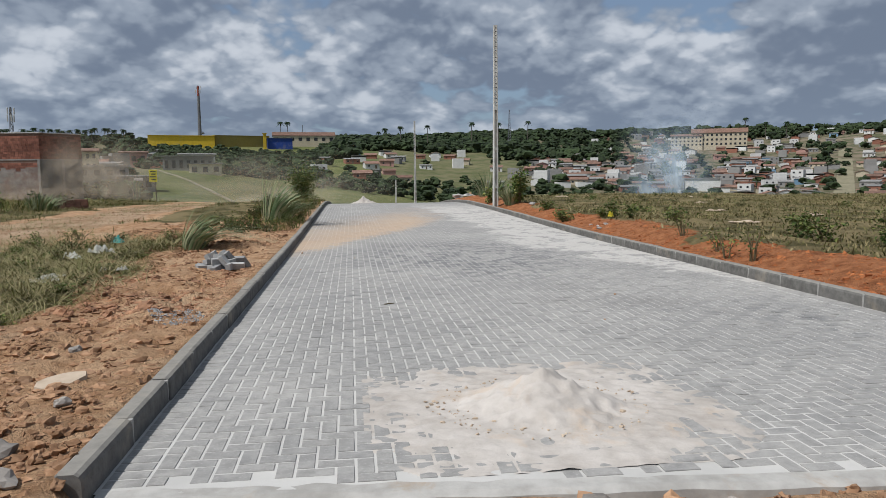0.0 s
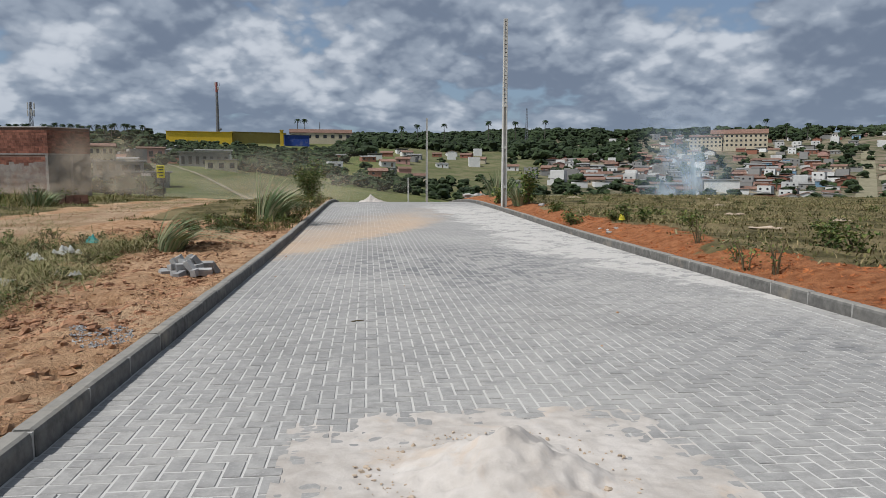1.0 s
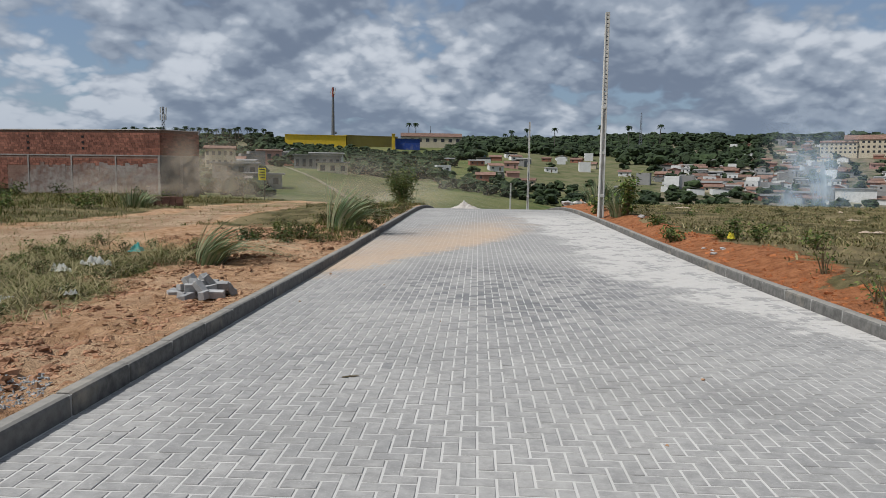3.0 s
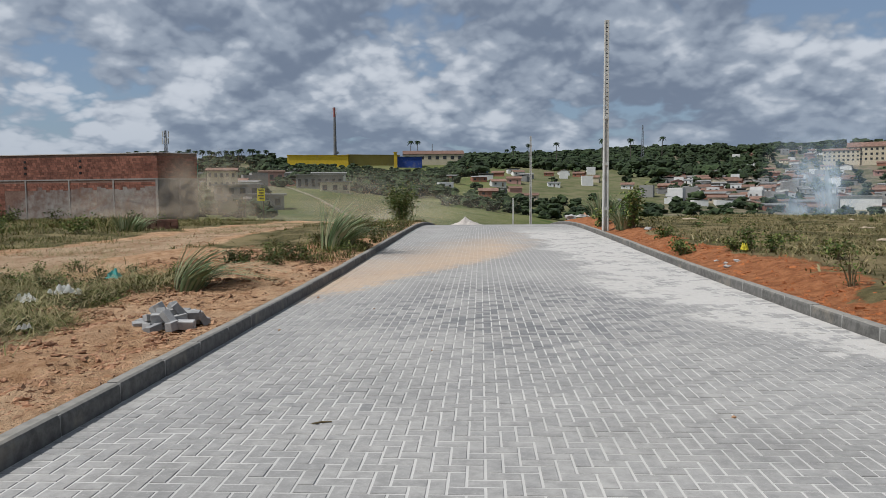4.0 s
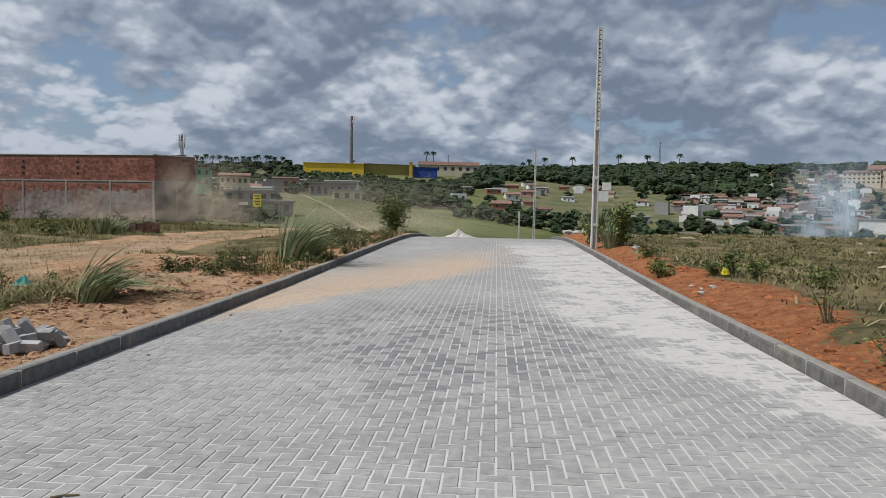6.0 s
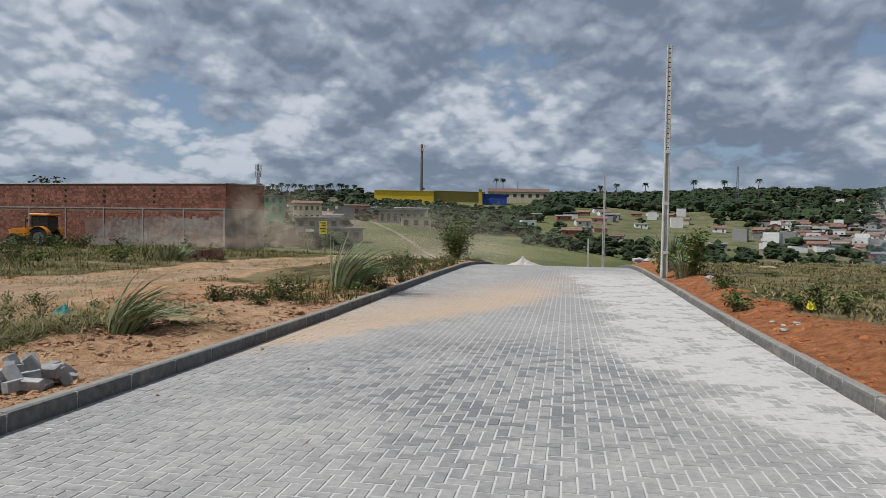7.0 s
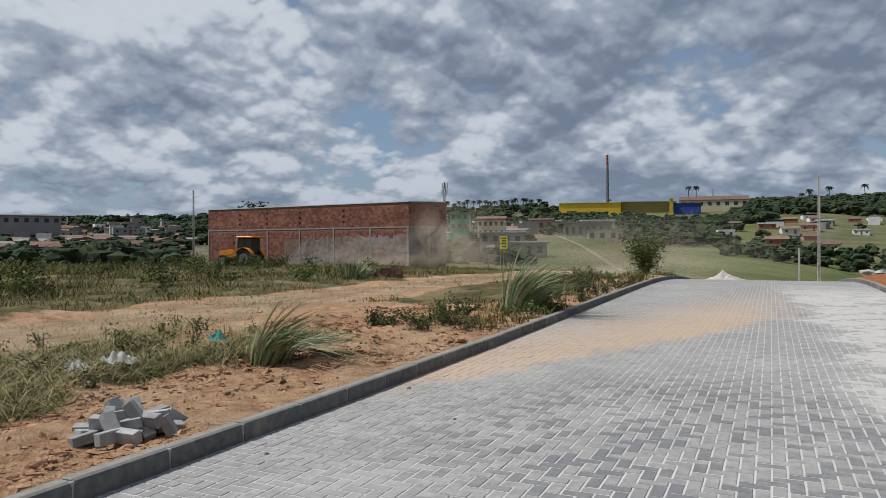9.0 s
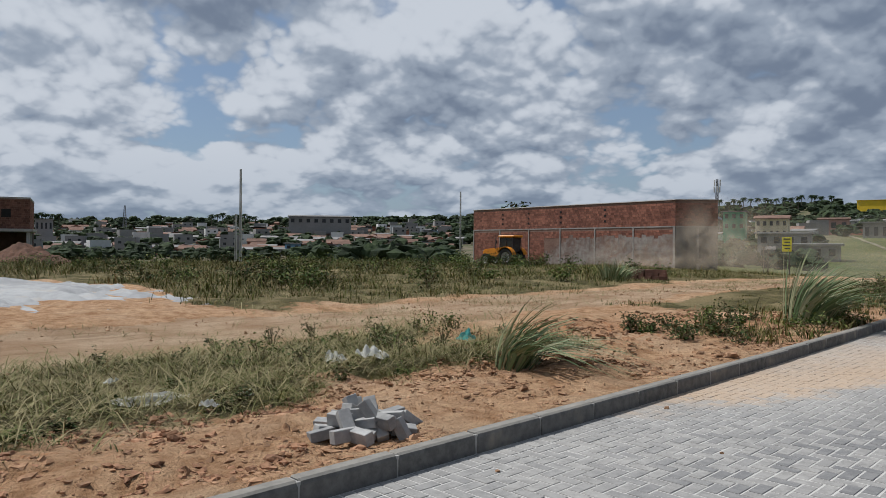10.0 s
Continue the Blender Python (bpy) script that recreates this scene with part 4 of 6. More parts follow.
lumps("red_clods", "loose red earth clods behind the kerb", "soil", p, np.abs(rs.normal(0, 0.02, len(p))) + 0.008, M_REDCLOD, 88)
p = scatter(5200, -4.2, -0.4, 8.6, 13.2, lambda x, y: (1 - zones(x, y)[0]) * clumpy(x, y, 0.9, 54), 97)
lumps("red_clods", "dark red broken clods of dug soil", "soil", p, np.abs(rs.normal(0, 0.019, len(p))) + 0.005, M_DUGCLOD, 98, 2)
p = scatter(2600, -4.2, -0.4, 16.5, 24, lambda x, y: (1 - zones(x, y)[0]) * clumpy(x, y, 0.9, 55), 99)
lumps("soil_clods", "broken orange clods beside the reed clump", "soil", p, np.abs(rs.normal(0, 0.026, len(p))) + 0.006, M_CLOD, 100, 2)
p = scatter(9000, -10.5, -5, 9, 45, lambda x, y: zones(x, y)[2] * clumpy(x, y, 0.8, 53), 89)
lumps("soil_clods", "small clods on the dirt track", "soil", p, np.abs(rs.normal(0, 0.015, len(p))) + 0.008, M_CLOD, 90)
a, r = rs.uniform(0, 6.28, 420), np.sqrt(rs.uniform(0, 1, 420))
p = np.stack([-0.55 + 0.28 * r * np.cos(a) - 0.15 * r * np.sin(a), 8.75 + 0.5 * r * np.sin(a), 0 * a], -1)
p[:, 2] = ground_z(p[:, 0], p[:, 1]) + 0.006
lumps("gravel_patch", "small patch of grey crushed gravel on soil", "gravel", p, rs.uniform(0.006, 0.014, 420), M_GRAVEL, 91)


def stone(x, y, s, seed, label="grey angular stone at the edge of the paving", squash=0.6, mat=M_STONE, z=None):
    ob = new("stone", from_bm("stone", lump(seed, squash, 0.3, 2, 0.07), mat))
    ob.matrix_basis = pose(x, y, (gz(x, y) if z is None else z) + s * squash * 0.35, 0, 0, seed * 37) @ Matrix.Diagonal((s, s * 0.75, s, 1))
    tagged(ob, label, "stone", "stones")


for i, (x, y, s) in enumerate([(2.36, 4.5, 0.085), (1.76, 4.53, 0.055), (1.9, 4.55, 0.05), (1.3, 4.55, 0.045), (3.0, 4.45, 0.04), (0.9, 4.5, 0.035), (-0.55, 5.0, 0.10), (-0.8, 5.4, 0.08), (-0.35, 4.6, 0.09), (-1.2, 5.7, 0.11), (-0.5, 5.7, 0.05), (-1.0, 7.3, 0.06)]):
    stone(x, y - (0.22 if x > 0 else 0.0), s, 20 + i)
for i, (x, y, s) in enumerate([(7.5, 18.7, 0.08), (7.6, 19.1, 0.05), (7.75, 18.9, 0.07), (7.55, 19.5, 0.05), (8.4, 45.0, 0.3), (8.0, 46.2, 0.4), (8.9, 46.5, 0.35), (8.2, 28.3, 0.14)]):
    stone(x, y, s, 50 + i, "pale rubble stone on red earth", 0.5, M_CONC)
M_SANDY = plain("sandy_slab", (0.36, 0.28, 0.20), (0.52, 0.42, 0.32), 8, 0.95, 0.4, 0.01, 0.0)
# flat broken slab on the verge
bm = bmesh.new()
rim = [(0.17 * (1 + 0.28 * noise.noise(Vector((math.cos(a) * 1.7, math.sin(a) * 1.7, 4)))) * math.cos(a), 0.12 * (1 + 0.4 * noise.noise(Vector((math.cos(a) * 2, math.sin(a) * 2, 9)))) * math.sin(a)) for a in (2 * math.pi * i / 11 for i in range(11))]
lo, hi = [bm.verts.new((x, y, -0.02)) for x, y in rim], [bm.verts.new((x * 0.97, y * 0.97, 0.012)) for x, y in rim]
bm.faces.new(hi)
bm.faces.new(lo[::-1])
for i in range(11):
    bm.faces.new((lo[i], lo[(i + 1) % 11], hi[(i + 1) % 11], hi[i]))
slab = new("concrete_slab", from_bm("concrete_slab", bm, M_SANDY))
slab.matrix_basis = pose(-0.72, 6.25, gz(-0.72, 6.25) + 0.014, 5, -6, 50)
tagged(slab, "thin broken pale slab lying on soil", "slab")


def heap(name, label, x, y, rx, ry, h, mat, seed, apron=0.0, z=None, skirt=1.0, n=56, peak=1.6):
    """A rounded heap on its support, with a thin ragged apron round it."""
    bm = bmesh.new()
    g = {}
    for i in range(n + 1):
        for j in range(n + 1):
            u, v = 2 * i / n - 1, 2 * j / n - 1
            a = math.atan2(v, u)
            d = math.hypot(u, v) * (1 + 0.25 * noise.noise(Vector((math.cos(a) * 1.3 + seed, math.sin(a) * 1.3, 0))))
            core = max(0.0, 1 - (d / skirt))
            zz = h * core ** peak * (1 + 0.5 * noise.noise(Vector((u * 4, v * 4, seed))) + 0.28 * noise.noise(Vector((u * 9, v * 9, seed))))
            film = apron * (1 - d) * 2 + apron * 0.9 * noise.noise(Vector((u * 5 + seed, v * 5, 1))) + apron * 0.8 * noise.noise(Vector((u * 14 + seed, v * 14, 1)))
            zz += max(-0.02, min(film, apron * 1.2)) + 0.022 * h / 0.2 * noise.noise(Vector((u * 17, v * 17, seed + 3))) * (core > 0)
            g[i, j] = bm.verts.new((u * rx * 1.1, v * ry * 1.1, zz if d < 1.25 else -0.03))
    for i in range(n):
        for j in range(n):
            q = [g[i, j], g[i + 1, j], g[i + 1, j + 1], g[i, j + 1]]
            if max(v.co.z for v in q) > -0.012:
                bm.faces.new(q)
    bmesh.ops.delete(bm, geom=[v for v in bm.verts if not v.link_faces], context="VERTS")
    ob = new(name, from_bm(name, bm, mat, True))
    ob.matrix_basis = pose(x, y, gz(x, y) if z is None else z)
    tagged(ob, label, "sand pile" if "sand" in name else "soil mound")


heap("sand_pile", "low pile of pale sand spread on the pavers", 2.5, 5.72, 1.08, 0.95, 0.21, M_SAND, 4.2, 0.012, 0.0, 0.46, 110, 1.0)
heap("sand_pile", "small heap of white sand on the street at the crest", 2.0, 44.0, 0.9, 0.9, 0.40, M_SAND, 8.1, 0.02, float(road_z(44)) - 0.02, 0.9)
heap("sand_pile", "wide spread of white sand on the grass field", -20.5, 14.6, 7.4, 3.8, 0.28, M_WHITESAND, 3.3, 0.20, 0.02, 0.9, 70)
heap("soil_mound", "reddish heap of dug soil beside the unfinished house", -56.0, 24.5, 4.2, 3.0, 1.4, M_SHADESOIL, 5.5, 0.1, None, 0.9, 50, 1.0)
heap("soil_mound", "stony soil heap behind the kerb at the crest", 8.8, 46.5, 1.4, 2.2, 0.8, M_CLOD, 6.6, 0.05, -0.3, 0.95)


a, r = rs.uniform(0, 6.28, 420), np.sqrt(rs.uniform(0, 1, 420))
p = np.stack([2.45 + 0.75 * r * np.cos(a), 5.72 + 0.65 * r * np.sin(a), 0.012 + 0.17 * np.clip(0.42 - r, 0, 1)], -1)
lumps("sand_crumbs", "small sand crumbs on the pile", "sand", p, np.abs(rs.normal(0, 0.006, 420)) + 0.003, M_SANDY, 95)


# ---- heap of spare pavers ----
def paver_heap():
    rng = random.Random(12)
    me = from_bm("spare_paver", box(0, 0, 0, 0.10, 0.20, 0.08, 0.004), M_BLOCK)
    base = gz(-0.75, 12.95)
    for layer, (n, rad, z) in enumerate(((19, 0.40, 0.04), (11, 0.28, 0.11), (5, 0.14, 0.165))):
        for i in range(n):
            a = 2 * math.pi * i / n + layer * 0.5 + rng.uniform(-0.15, 0.15)
            r = rad * (rng.uniform(0.75, 1.05) if i % 3 else rng.uniform(0.25, 0.6))
            ob = new("spare_paver", me)
            stand = rng.random()
            rx, ry = (rng.uniform(-12, 12), rng.uniform(-12, 12)) if stand < 0.5 else (rng.uniform(35, 75), rng.uniform(-15, 15)) if stand < 0.8 else (rng.uniform(-10, 10), rng.uniform(70, 95))
            ob.matrix_basis = pose(-0.78 + r * math.cos(a) * 0.85, 12.95 + r * math.sin(a) * 0.95, base + z - 0.015 + (0.02 if stand > 0.5 else 0), rx, ry, rng.uniform(0, 180))
            tagged(ob, "loose grey concrete paver in a tumbled heap", "paver", "heap of spare pavers")


paver_heap()


# ---- rags and litter ----
def crumple(name, label, x, y, sx, sy, h, mat, seed, category="plastic sheet"):
    n = 22
    bm = bmesh.new()
    g = {}
    for i in range(n + 1):
        for j in range(n + 1):
            u, v = 2 * i / n - 1, 2 * j / n - 1
            r = 0.55 + 0.45 * noise.noise(Vector((math.atan2(v, u), seed, 0)))
            px, py = u * sx / 2 * (1 + 0.3 * noise.noise(Vector((v * 2, seed, 1)))), v * sy / 2 * (1 + 0.3 * noise.noise(Vector((u * 2, seed, 5))))
            zz = h * abs(noise.noise(Vector((u * 1.6 + seed, v * 1.6, 2)))) * 1.8 + h * 0.35 * abs(noise.noise(Vector((u * 6, v * 6, seed))))
            zz *= max(0.0, 1 - max(abs(u), abs(v)) ** 3 * 0.8)
            g[i, j] = bm.verts.new((px, py, zz + 0.01))
    for i in range(n):
        for j in range(n):
            bm.faces.new((g[i, j], g[i + 1, j], g[i + 1, j + 1], g[i, j + 1]))
    ob = new(name, from_bm(name, bm, mat, False))
    m = ob.modifiers.new("thickness", "SOLIDIFY")
    m.thickness = 0.003
    ob.matrix_basis = pose(x, y, gz(x, y) + 0.03, 0, 0, seed * 50)
    tagged(ob, label, category)


crumple("plastic_sheet", "crumpled whitish plastic sheet lying on grass", -3.15, 12.25, 0.75, 0.26, 0.09, M_PLASTIC, 1.3)
crumple("plastic_sheet", "crumpled translucent white plastic caught in grass", -3.75, 14.8, 0.30, 0.26, 0.13, M_PLASTIC, 2.7)
crumple("plastic_sheet", "torn white plastic sheet standing in grass", -3.35, 15.1, 0.40, 0.18, 0.15, M_PLASTIC, 3.9)
crumple("plastic_bag", "small white plastic scrap on grass", -2.15, 12.3, 0.14, 0.10, 0.06, M_PLASTIC, 4.4, "litter")
crumple("plastic_bag", "small white plastic scrap on grass", -2.6, 12.9, 0.12, 0.10, 0.06, M_PLASTIC, 5.4, "litter")
crumple("plastic_bag", "small white plastic scrap on grass", -4.2, 12.2, 0.18, 0.10, 0.05, M_PLASTIC, 6.1, "litter")
crumple("plastic_bag", "crumpled teal plastic bag on the grass edge", -3.72, 17.2, 0.26, 0.2, 0.15, M_TEAL, 7.2, "litter")
crumple("plastic_bag", "bright yellow plastic bag among weeds", 8.35, 20.2, 0.16, 0.14, 0.15, M_YELLOW, 8.3, "litter")
for i in range(8):
    crumple("dry_leaf", "tan dry palm leaf lying in the field", 11 + (i * 37 % 17), 18 + (i * 53 % 23), 0.7, 0.22, 0.06, M_SANDY, 10 + i * 0.7, "litter")
bm = tube([(-0.07, 0, 0.007), (0.0, 0.006, 0.009), (0.07, -0.004, 0.007)], [0.006, 0.007, 0.004], 6)
st = new("stick", from_bm("stick", bm, M_STEM))
st.matrix_basis = pose(1.69, 9.72, 0.0, 0, 0, 24)
tagged(st, "short brown stick lying on the pavers", "stick")
for x, y, s in ((4.59, 9.93, 0.018), (1.3, 14.8, 0.018), (0.25, 15.9, 0.03), (1.7, 19.4, 0.03), (0.4, 13.2, 0.018), (2.3, 12.1, 0.012), (3.9, 8.4, 0.012)):
    stone(x, y, s, int(x * 31), "small clod dropped on the pavers", 0.6, M_CLOD, 0.0)


# ---- tractor ----
M_TRACTOR = plain("orange_paint", (0.56, 0.19, 0.012), (0.74, 0.28, 0.02), 5, 0.45, 0.1, 0.005, 0.0, stain=(0.38, 0.22, 0.10))
M_TYRE = plain("tyre", (0.025, 0.024, 0.022), (0.06, 0.055, 0.05), 9, 0.9, 0.4, 0.01, 0.0, stain=(0.16, 0.12, 0.08))
M_GLASSDARK = plain("tinted_glass", (0.012, 0.013, 0.014), (0.02, 0.021, 0.022), 2, 0.08, 0.0, 0.01, 0.0, spec=0.6)
M_STEELDARK = plain("dark_steel", (0.03, 0.03, 0.03), (0.07, 0.065, 0.06), 8, 0.6, 0.2, 0.005, 0.0)
M_RIM = plain("rim_paint", (0.42, 0.41, 0.38), (0.55, 0.53, 0.50), 8, 0.6, 0.1, 0.005, 0.0)


def wheel(parent, x, y, r, wdt):
    """A lugged tyre with a dished rim, turning about the y axis."""
    def ring(prof, sides, mat, name, par):
        bm = bmesh.new()
        rings = [[bm.verts.new((rr * math.cos(2 * math.pi * s / sides), yy, rr * math.sin(2 * math.pi * s / sides))) for rr, yy in prof] for s in range(sides)]
        n = len(prof)
        for s in range(sides):
            for i in range(n - 1):
                bm.faces.new((rings[s][i], rings[s][i + 1], rings[(s + 1) % sides][i + 1], rings[(s + 1) % sides][i]))
        bmesh.ops.recalc_face_normals(bm, faces=bm.faces)
        return bm
    hub = new("wheel")
    hub.parent = parent
    hub.matrix_basis = pose(x, y, r)
    w2 = wdt / 2
    bm = ring([(r * 0.58, -w2 * 0.8), (r * 0.80, -w2), (r * 0.95, -w2 * 0.9), (r * 0.97, 0), (r * 0.95, w2 * 0.9), (r * 0.80, w2), (r * 0.58, w2 * 0.8)], 32, M_TYRE, "tyre", hub)
    for i in range(22):
        a = 2 * math.pi * i / 22
        for s in (-1, 1):
            m = Matrix.Rotation(-(a + s * 0.07), 4, "Y") @ Matrix.Translation((r * 0.975, s * w2 * 0.45, 0)) @ Matrix.Rotation(s * 0.6, 4, "X")
            box_into(bm, 0, 0, 0, r * 0.06, w2 * 0.95, r * 0.07, 0, m)
    part("tyre", bm, M_TYRE, hub)
    part("rim", ring([(0.02, -w2 * 0.25), (r * 0.25, -w2 * 0.3), (r * 0.45, -w2 * 0.15), (r * 0.6, -w2 * 0.75), (r * 0.6, w2 * 0.75), (r * 0.45, w2 * 0.15), (r * 0.25, w2 * 0.3), (0.02, w2 * 0.25)], 24, M_RIM, "rim", hub), M_RIM, hub)


def tractor():
    """Faces -x; the rear axle at the origin."""
    tr = thing("tractor", "orange farm tractor with closed cab in tall grass", "tractor", (-34.2, 54.6, gz(-34.2, 54.6) - 0.05), 4)
    for y in (-0.75, 0.75):
        wheel(tr, 0.0, y, 0.72, 0.42)
        wheel(tr, -2.15, y * 0.92, 0.50, 0.30)
    bm = bmesh.new()
    prof = [(-2.75, 0.75), (-2.78, 1.20), (-2.55, 1.36), (-1.0, 1.52), (-0.85, 1.52), (-0.85, 0.75)]
    a = [bm.verts.new((x, -0.36, z)) for x, z in prof]
    b = [bm.verts.new((x, 0.36, z)) for x, z in prof]
    bm.faces.new(a)
    bm.faces.new(b[::-1])
    for i in range(len(prof)):
        bm.faces.new((a[i], b[i], b[(i + 1) % len(prof)], a[(i + 1) % len(prof)]))
    bmesh.ops.bevel(bm, geom=list(bm.edges), offset=0.04, segments=2, affect="EDGES")
    bmesh.ops.recalc_face_normals(bm, faces=bm.faces)
    part("hood", bm, M_TRACTOR, tr)
    part("grille", box(-2.79, 0, 1.0, 0.04, 0.5, 0.38, 0.01), M_STEELDARK, tr)
    part("chassis", box(-1.3, 0, 0.66, 2.7, 0.4, 0.32, 0.04), M_STEELDARK, tr)
    part("front_axle", box(-2.15, 0, 0.5, 0.16, 1.3, 0.16, 0.02), M_STEELDARK, tr)
    part("rear_axle", box(0, 0, 0.72, 0.3, 1.3, 0.3, 0.04), M_STEELDARK, tr)
    part("cab_glass", box(-0.15, 0, 1.72, 1.28, 1.18, 1.22, 0.06), M_GLASSDARK, tr, "dark tinted cab glass")
    for x, lean in ((-0.82, 0.08), (-0.15, 0), (0.52, -0.05)):
        for y in (-0.6, 0.6):
            part("cab_pillar", tube([(x, y, 1.1), (x + lean, y, 2.36)], [0.035, 0.03], 6), M_STEELDARK, tr)
    part("cab_roof", box(-0.13, 0, 2.42, 1.62, 1.36, 0.17, 0.06), M_TRACTOR, tr)
    for y in (-0.78, 0.78):
        bm = bmesh.new()
        rows = []
        for i in range(9):
            an = math.radians(15 + i * 17)
            rows.append([bm.verts.new((rr * math.cos(an), y + dy, 0.72 + rr * math.sin(an))) for rr, dy in ((0.82, -0.24), (0.86, -0.24), (0.86, 0.24), (0.82, 0.24))])
        for r0, r1 in zip(rows, rows[1:]):
            for k in range(4):
                bm.faces.new((r0[k], r0[(k + 1) % 4], r1[(k + 1) % 4], r1[k]))
        bm.faces.new(rows[0])
        bm.faces.new(rows[-1][::-1])
        part("fender", bm, M_TRACTOR, tr)
    part("exhaust", tube([(-1.35, -0.42, 1.4), (-1.35, -0.42, 2.25), (-1.28, -0.42, 2.33)], [0.04, 0.04, 0.035], 8), M_STEELDARK, tr)
    part("headlight", box(-2.8, -0.22, 1.24, 0.05, 0.14, 0.09, 0.01), M_RIM, tr)
    part("headlight", box(-2.8, 0.22, 1.24, 0.05, 0.14, 0.09, 0.01), M_RIM, tr)
    part("mirror", box(-0.95, -0.82, 1.95, 0.05, 0.14, 0.26, 0.01), M_STEELDARK, tr)
    part("drawbar", tube([(0.4, 0, 0.62), (1.3, 0, 0.5), (1.7, 0, 0.35)], [0.05, 0.05, 0.04], 6), M_STEELDARK, tr)
    part("mower_deck", box(2.2, 0, 0.28, 1.2, 1.7, 0.22, 0.04), M_STEELDARK, tr, "dusty mower deck behind")


tractor()


# ---- sign boards ----
M_SIGN = plain("yellow_board", (0.75, 0.66, 0.02), (0.85, 0.76, 0.05), 3, 0.5, 0.05, 0.005, 0.0)
M_WOOD = plain("weathered_wood", (0.10, 0.085, 0.07), (0.22, 0.19, 0.15), 12, 0.9, 0.4, 0.01, 0.1)
M_INK = plain("dark_print", (0.03, 0.05, 0.03), (0.05, 0.07, 0.05), 5, 0.6, 0.0, 0.01, 0.0)


def sign_board():
    sg = thing("sign_board", "yellow sale sign board on a thin post", "sign", (-13.2, 56.4, gz(-13.2, 56.4) - 0.1), 14)
    part("post", box(0.16, 0.03, 1.2, 0.07, 0.06, 2.5, 0.006), M_WOOD, sg)
    part("board", box(0, 0, 2.0, 0.54, 0.03, 0.90, 0.006), M_SIGN, sg)
    for i, (wd, dx) in enumerate(((0.40, 0.0), (0.32, 0.02), (0.42, -0.02), (0.30, 0.03))):
        part("print_bar", box(dx, -0.02, 2.34 - i * 0.2, wd, 0.012, 0.08), M_INK, sg)
    s2 = thing("sign_post", "two thin wooden posts with a faded white banner", "sign", (-14.5, 56.8, gz(-14.5, 56.8) - 0.1), 10)
    part("post", box(0.0, 0, 0.95, 0.06, 0.06, 2.0, 0.006), M_WOOD, s2)
    part("post", box(-0.28, 0.1, 0.9, 0.05, 0.05, 1.9, 0.006), M_WOOD, s2)
    part("banner", box(0.15, -0.04, 1.78, 0.62, 0.02, 0.20, 0.004), M_TIN, s2)


sign_board()


def brick_stack():
    rng = random.Random(3)
    me = from_bm("brick", box(0, 0, 0, 0.29, 0.14, 0.14, 0.006), M_DARKBRICK)
    st = thing("brick_stack", "low dark stack of clay bricks in weeds", "brick stack", (-11.9, 37.4, gz(-11.9, 37.4)), 10)
    for k in range(3):
        for i in range(5):
            for j in range(2):
                if k == 2 and rng.random() < 0.45:
                    continue
                b = part("brick", me, M_DARKBRICK, st)
                b.matrix_basis = pose(-0.8 + i * 0.31 + rng.uniform(-0.03, 0.03), j * 0.17, 0.06 + k * 0.145, 0, 0, rng.uniform(-6, 6))


brick_stack()


# ---- unfinished house on the field ----
def unfinished_house():
    ho = thing("unfinished_house", "unfinished two-storey brick house with open ground floor", "house", (-65.4, 27.2, -0.2), 73)
    # local x runs along the front, away to -x; front faces -y
    Lx, D, z1, z2 = 11.0, 8.0, 2.75, 5.55
    part("slab", box(-Lx / 2, D / 2, z1 + 0.1, Lx + 0.5, D + 0.5, 0.24, 0.01), M_CONC, ho)
    for a, b in (((-Lx, 0), (0, 0)), ((0, 0), (0, D)), ((0, D), (-Lx, D)), ((-Lx, D), (-Lx, 0))):
        wall_slab(ho, "wall", a, b, z1 + 0.22, z2, 0.15, M_BRICKJOINT)
    # front takes the darker brick as painted shade, the side the plain one
    brick_wall(ho, (-Lx, 0), (0, 0), z1 + 0.24, z2 - 0.05, M_DARKBRICK, seed=31)
    brick_wall(ho, (0, 0), (0, D), z1 + 0.24, z2 - 0.05, M_BRICK, seed=32)
    for x in (-Lx + 0.1, -Lx * 0.66, -Lx * 0.33, -0.12):
        for y in (0.12, D - 0.12):
            part("column", box(x, y, z1 / 2 - 0.1, 0.24, 0.24, z1 + 0.2, 0.01), M_CONC, ho)
    wall_slab(ho, "back_wall", (0, D - 0.3), (-Lx, D - 0.3), -0.2, z1, 0.15, M_BRICKJOINT)
    wall_slab(ho, "side_wall", (-0.1, 0.3), (-0.1, D - 0.5), -0.2, z1, 0.15, M_SHADERENDER)
    wall_slab(ho, "window_hole", (-2.1, 0), (-1.4, 0), z1 + 1.2, z1 + 1.9, 0.05, M_DARK, 0.04)
    wall_slab(ho, "parapet_beam", (-Lx, 0), (0, 0), z2, z2 + 0.14, 0.2, M_CONC, 0.04)
    wall_slab(ho, "parapet_beam", (0, 0), (0, D), z2, z2 + 0.14, 0.2, M_CONC, 0.04)


unfinished_house()


# ---- town ----
def wall_paint(name, c, dirt=(0.30, 0.27, 0.23)):
    return plain(name, tuple(v * 0.82 for v in c), c, 0.9, 0.9, 0.15, 0.02, 0.12, stain=tuple(0.55 * a + 0.45 * b for a, b in zip(c, dirt)))


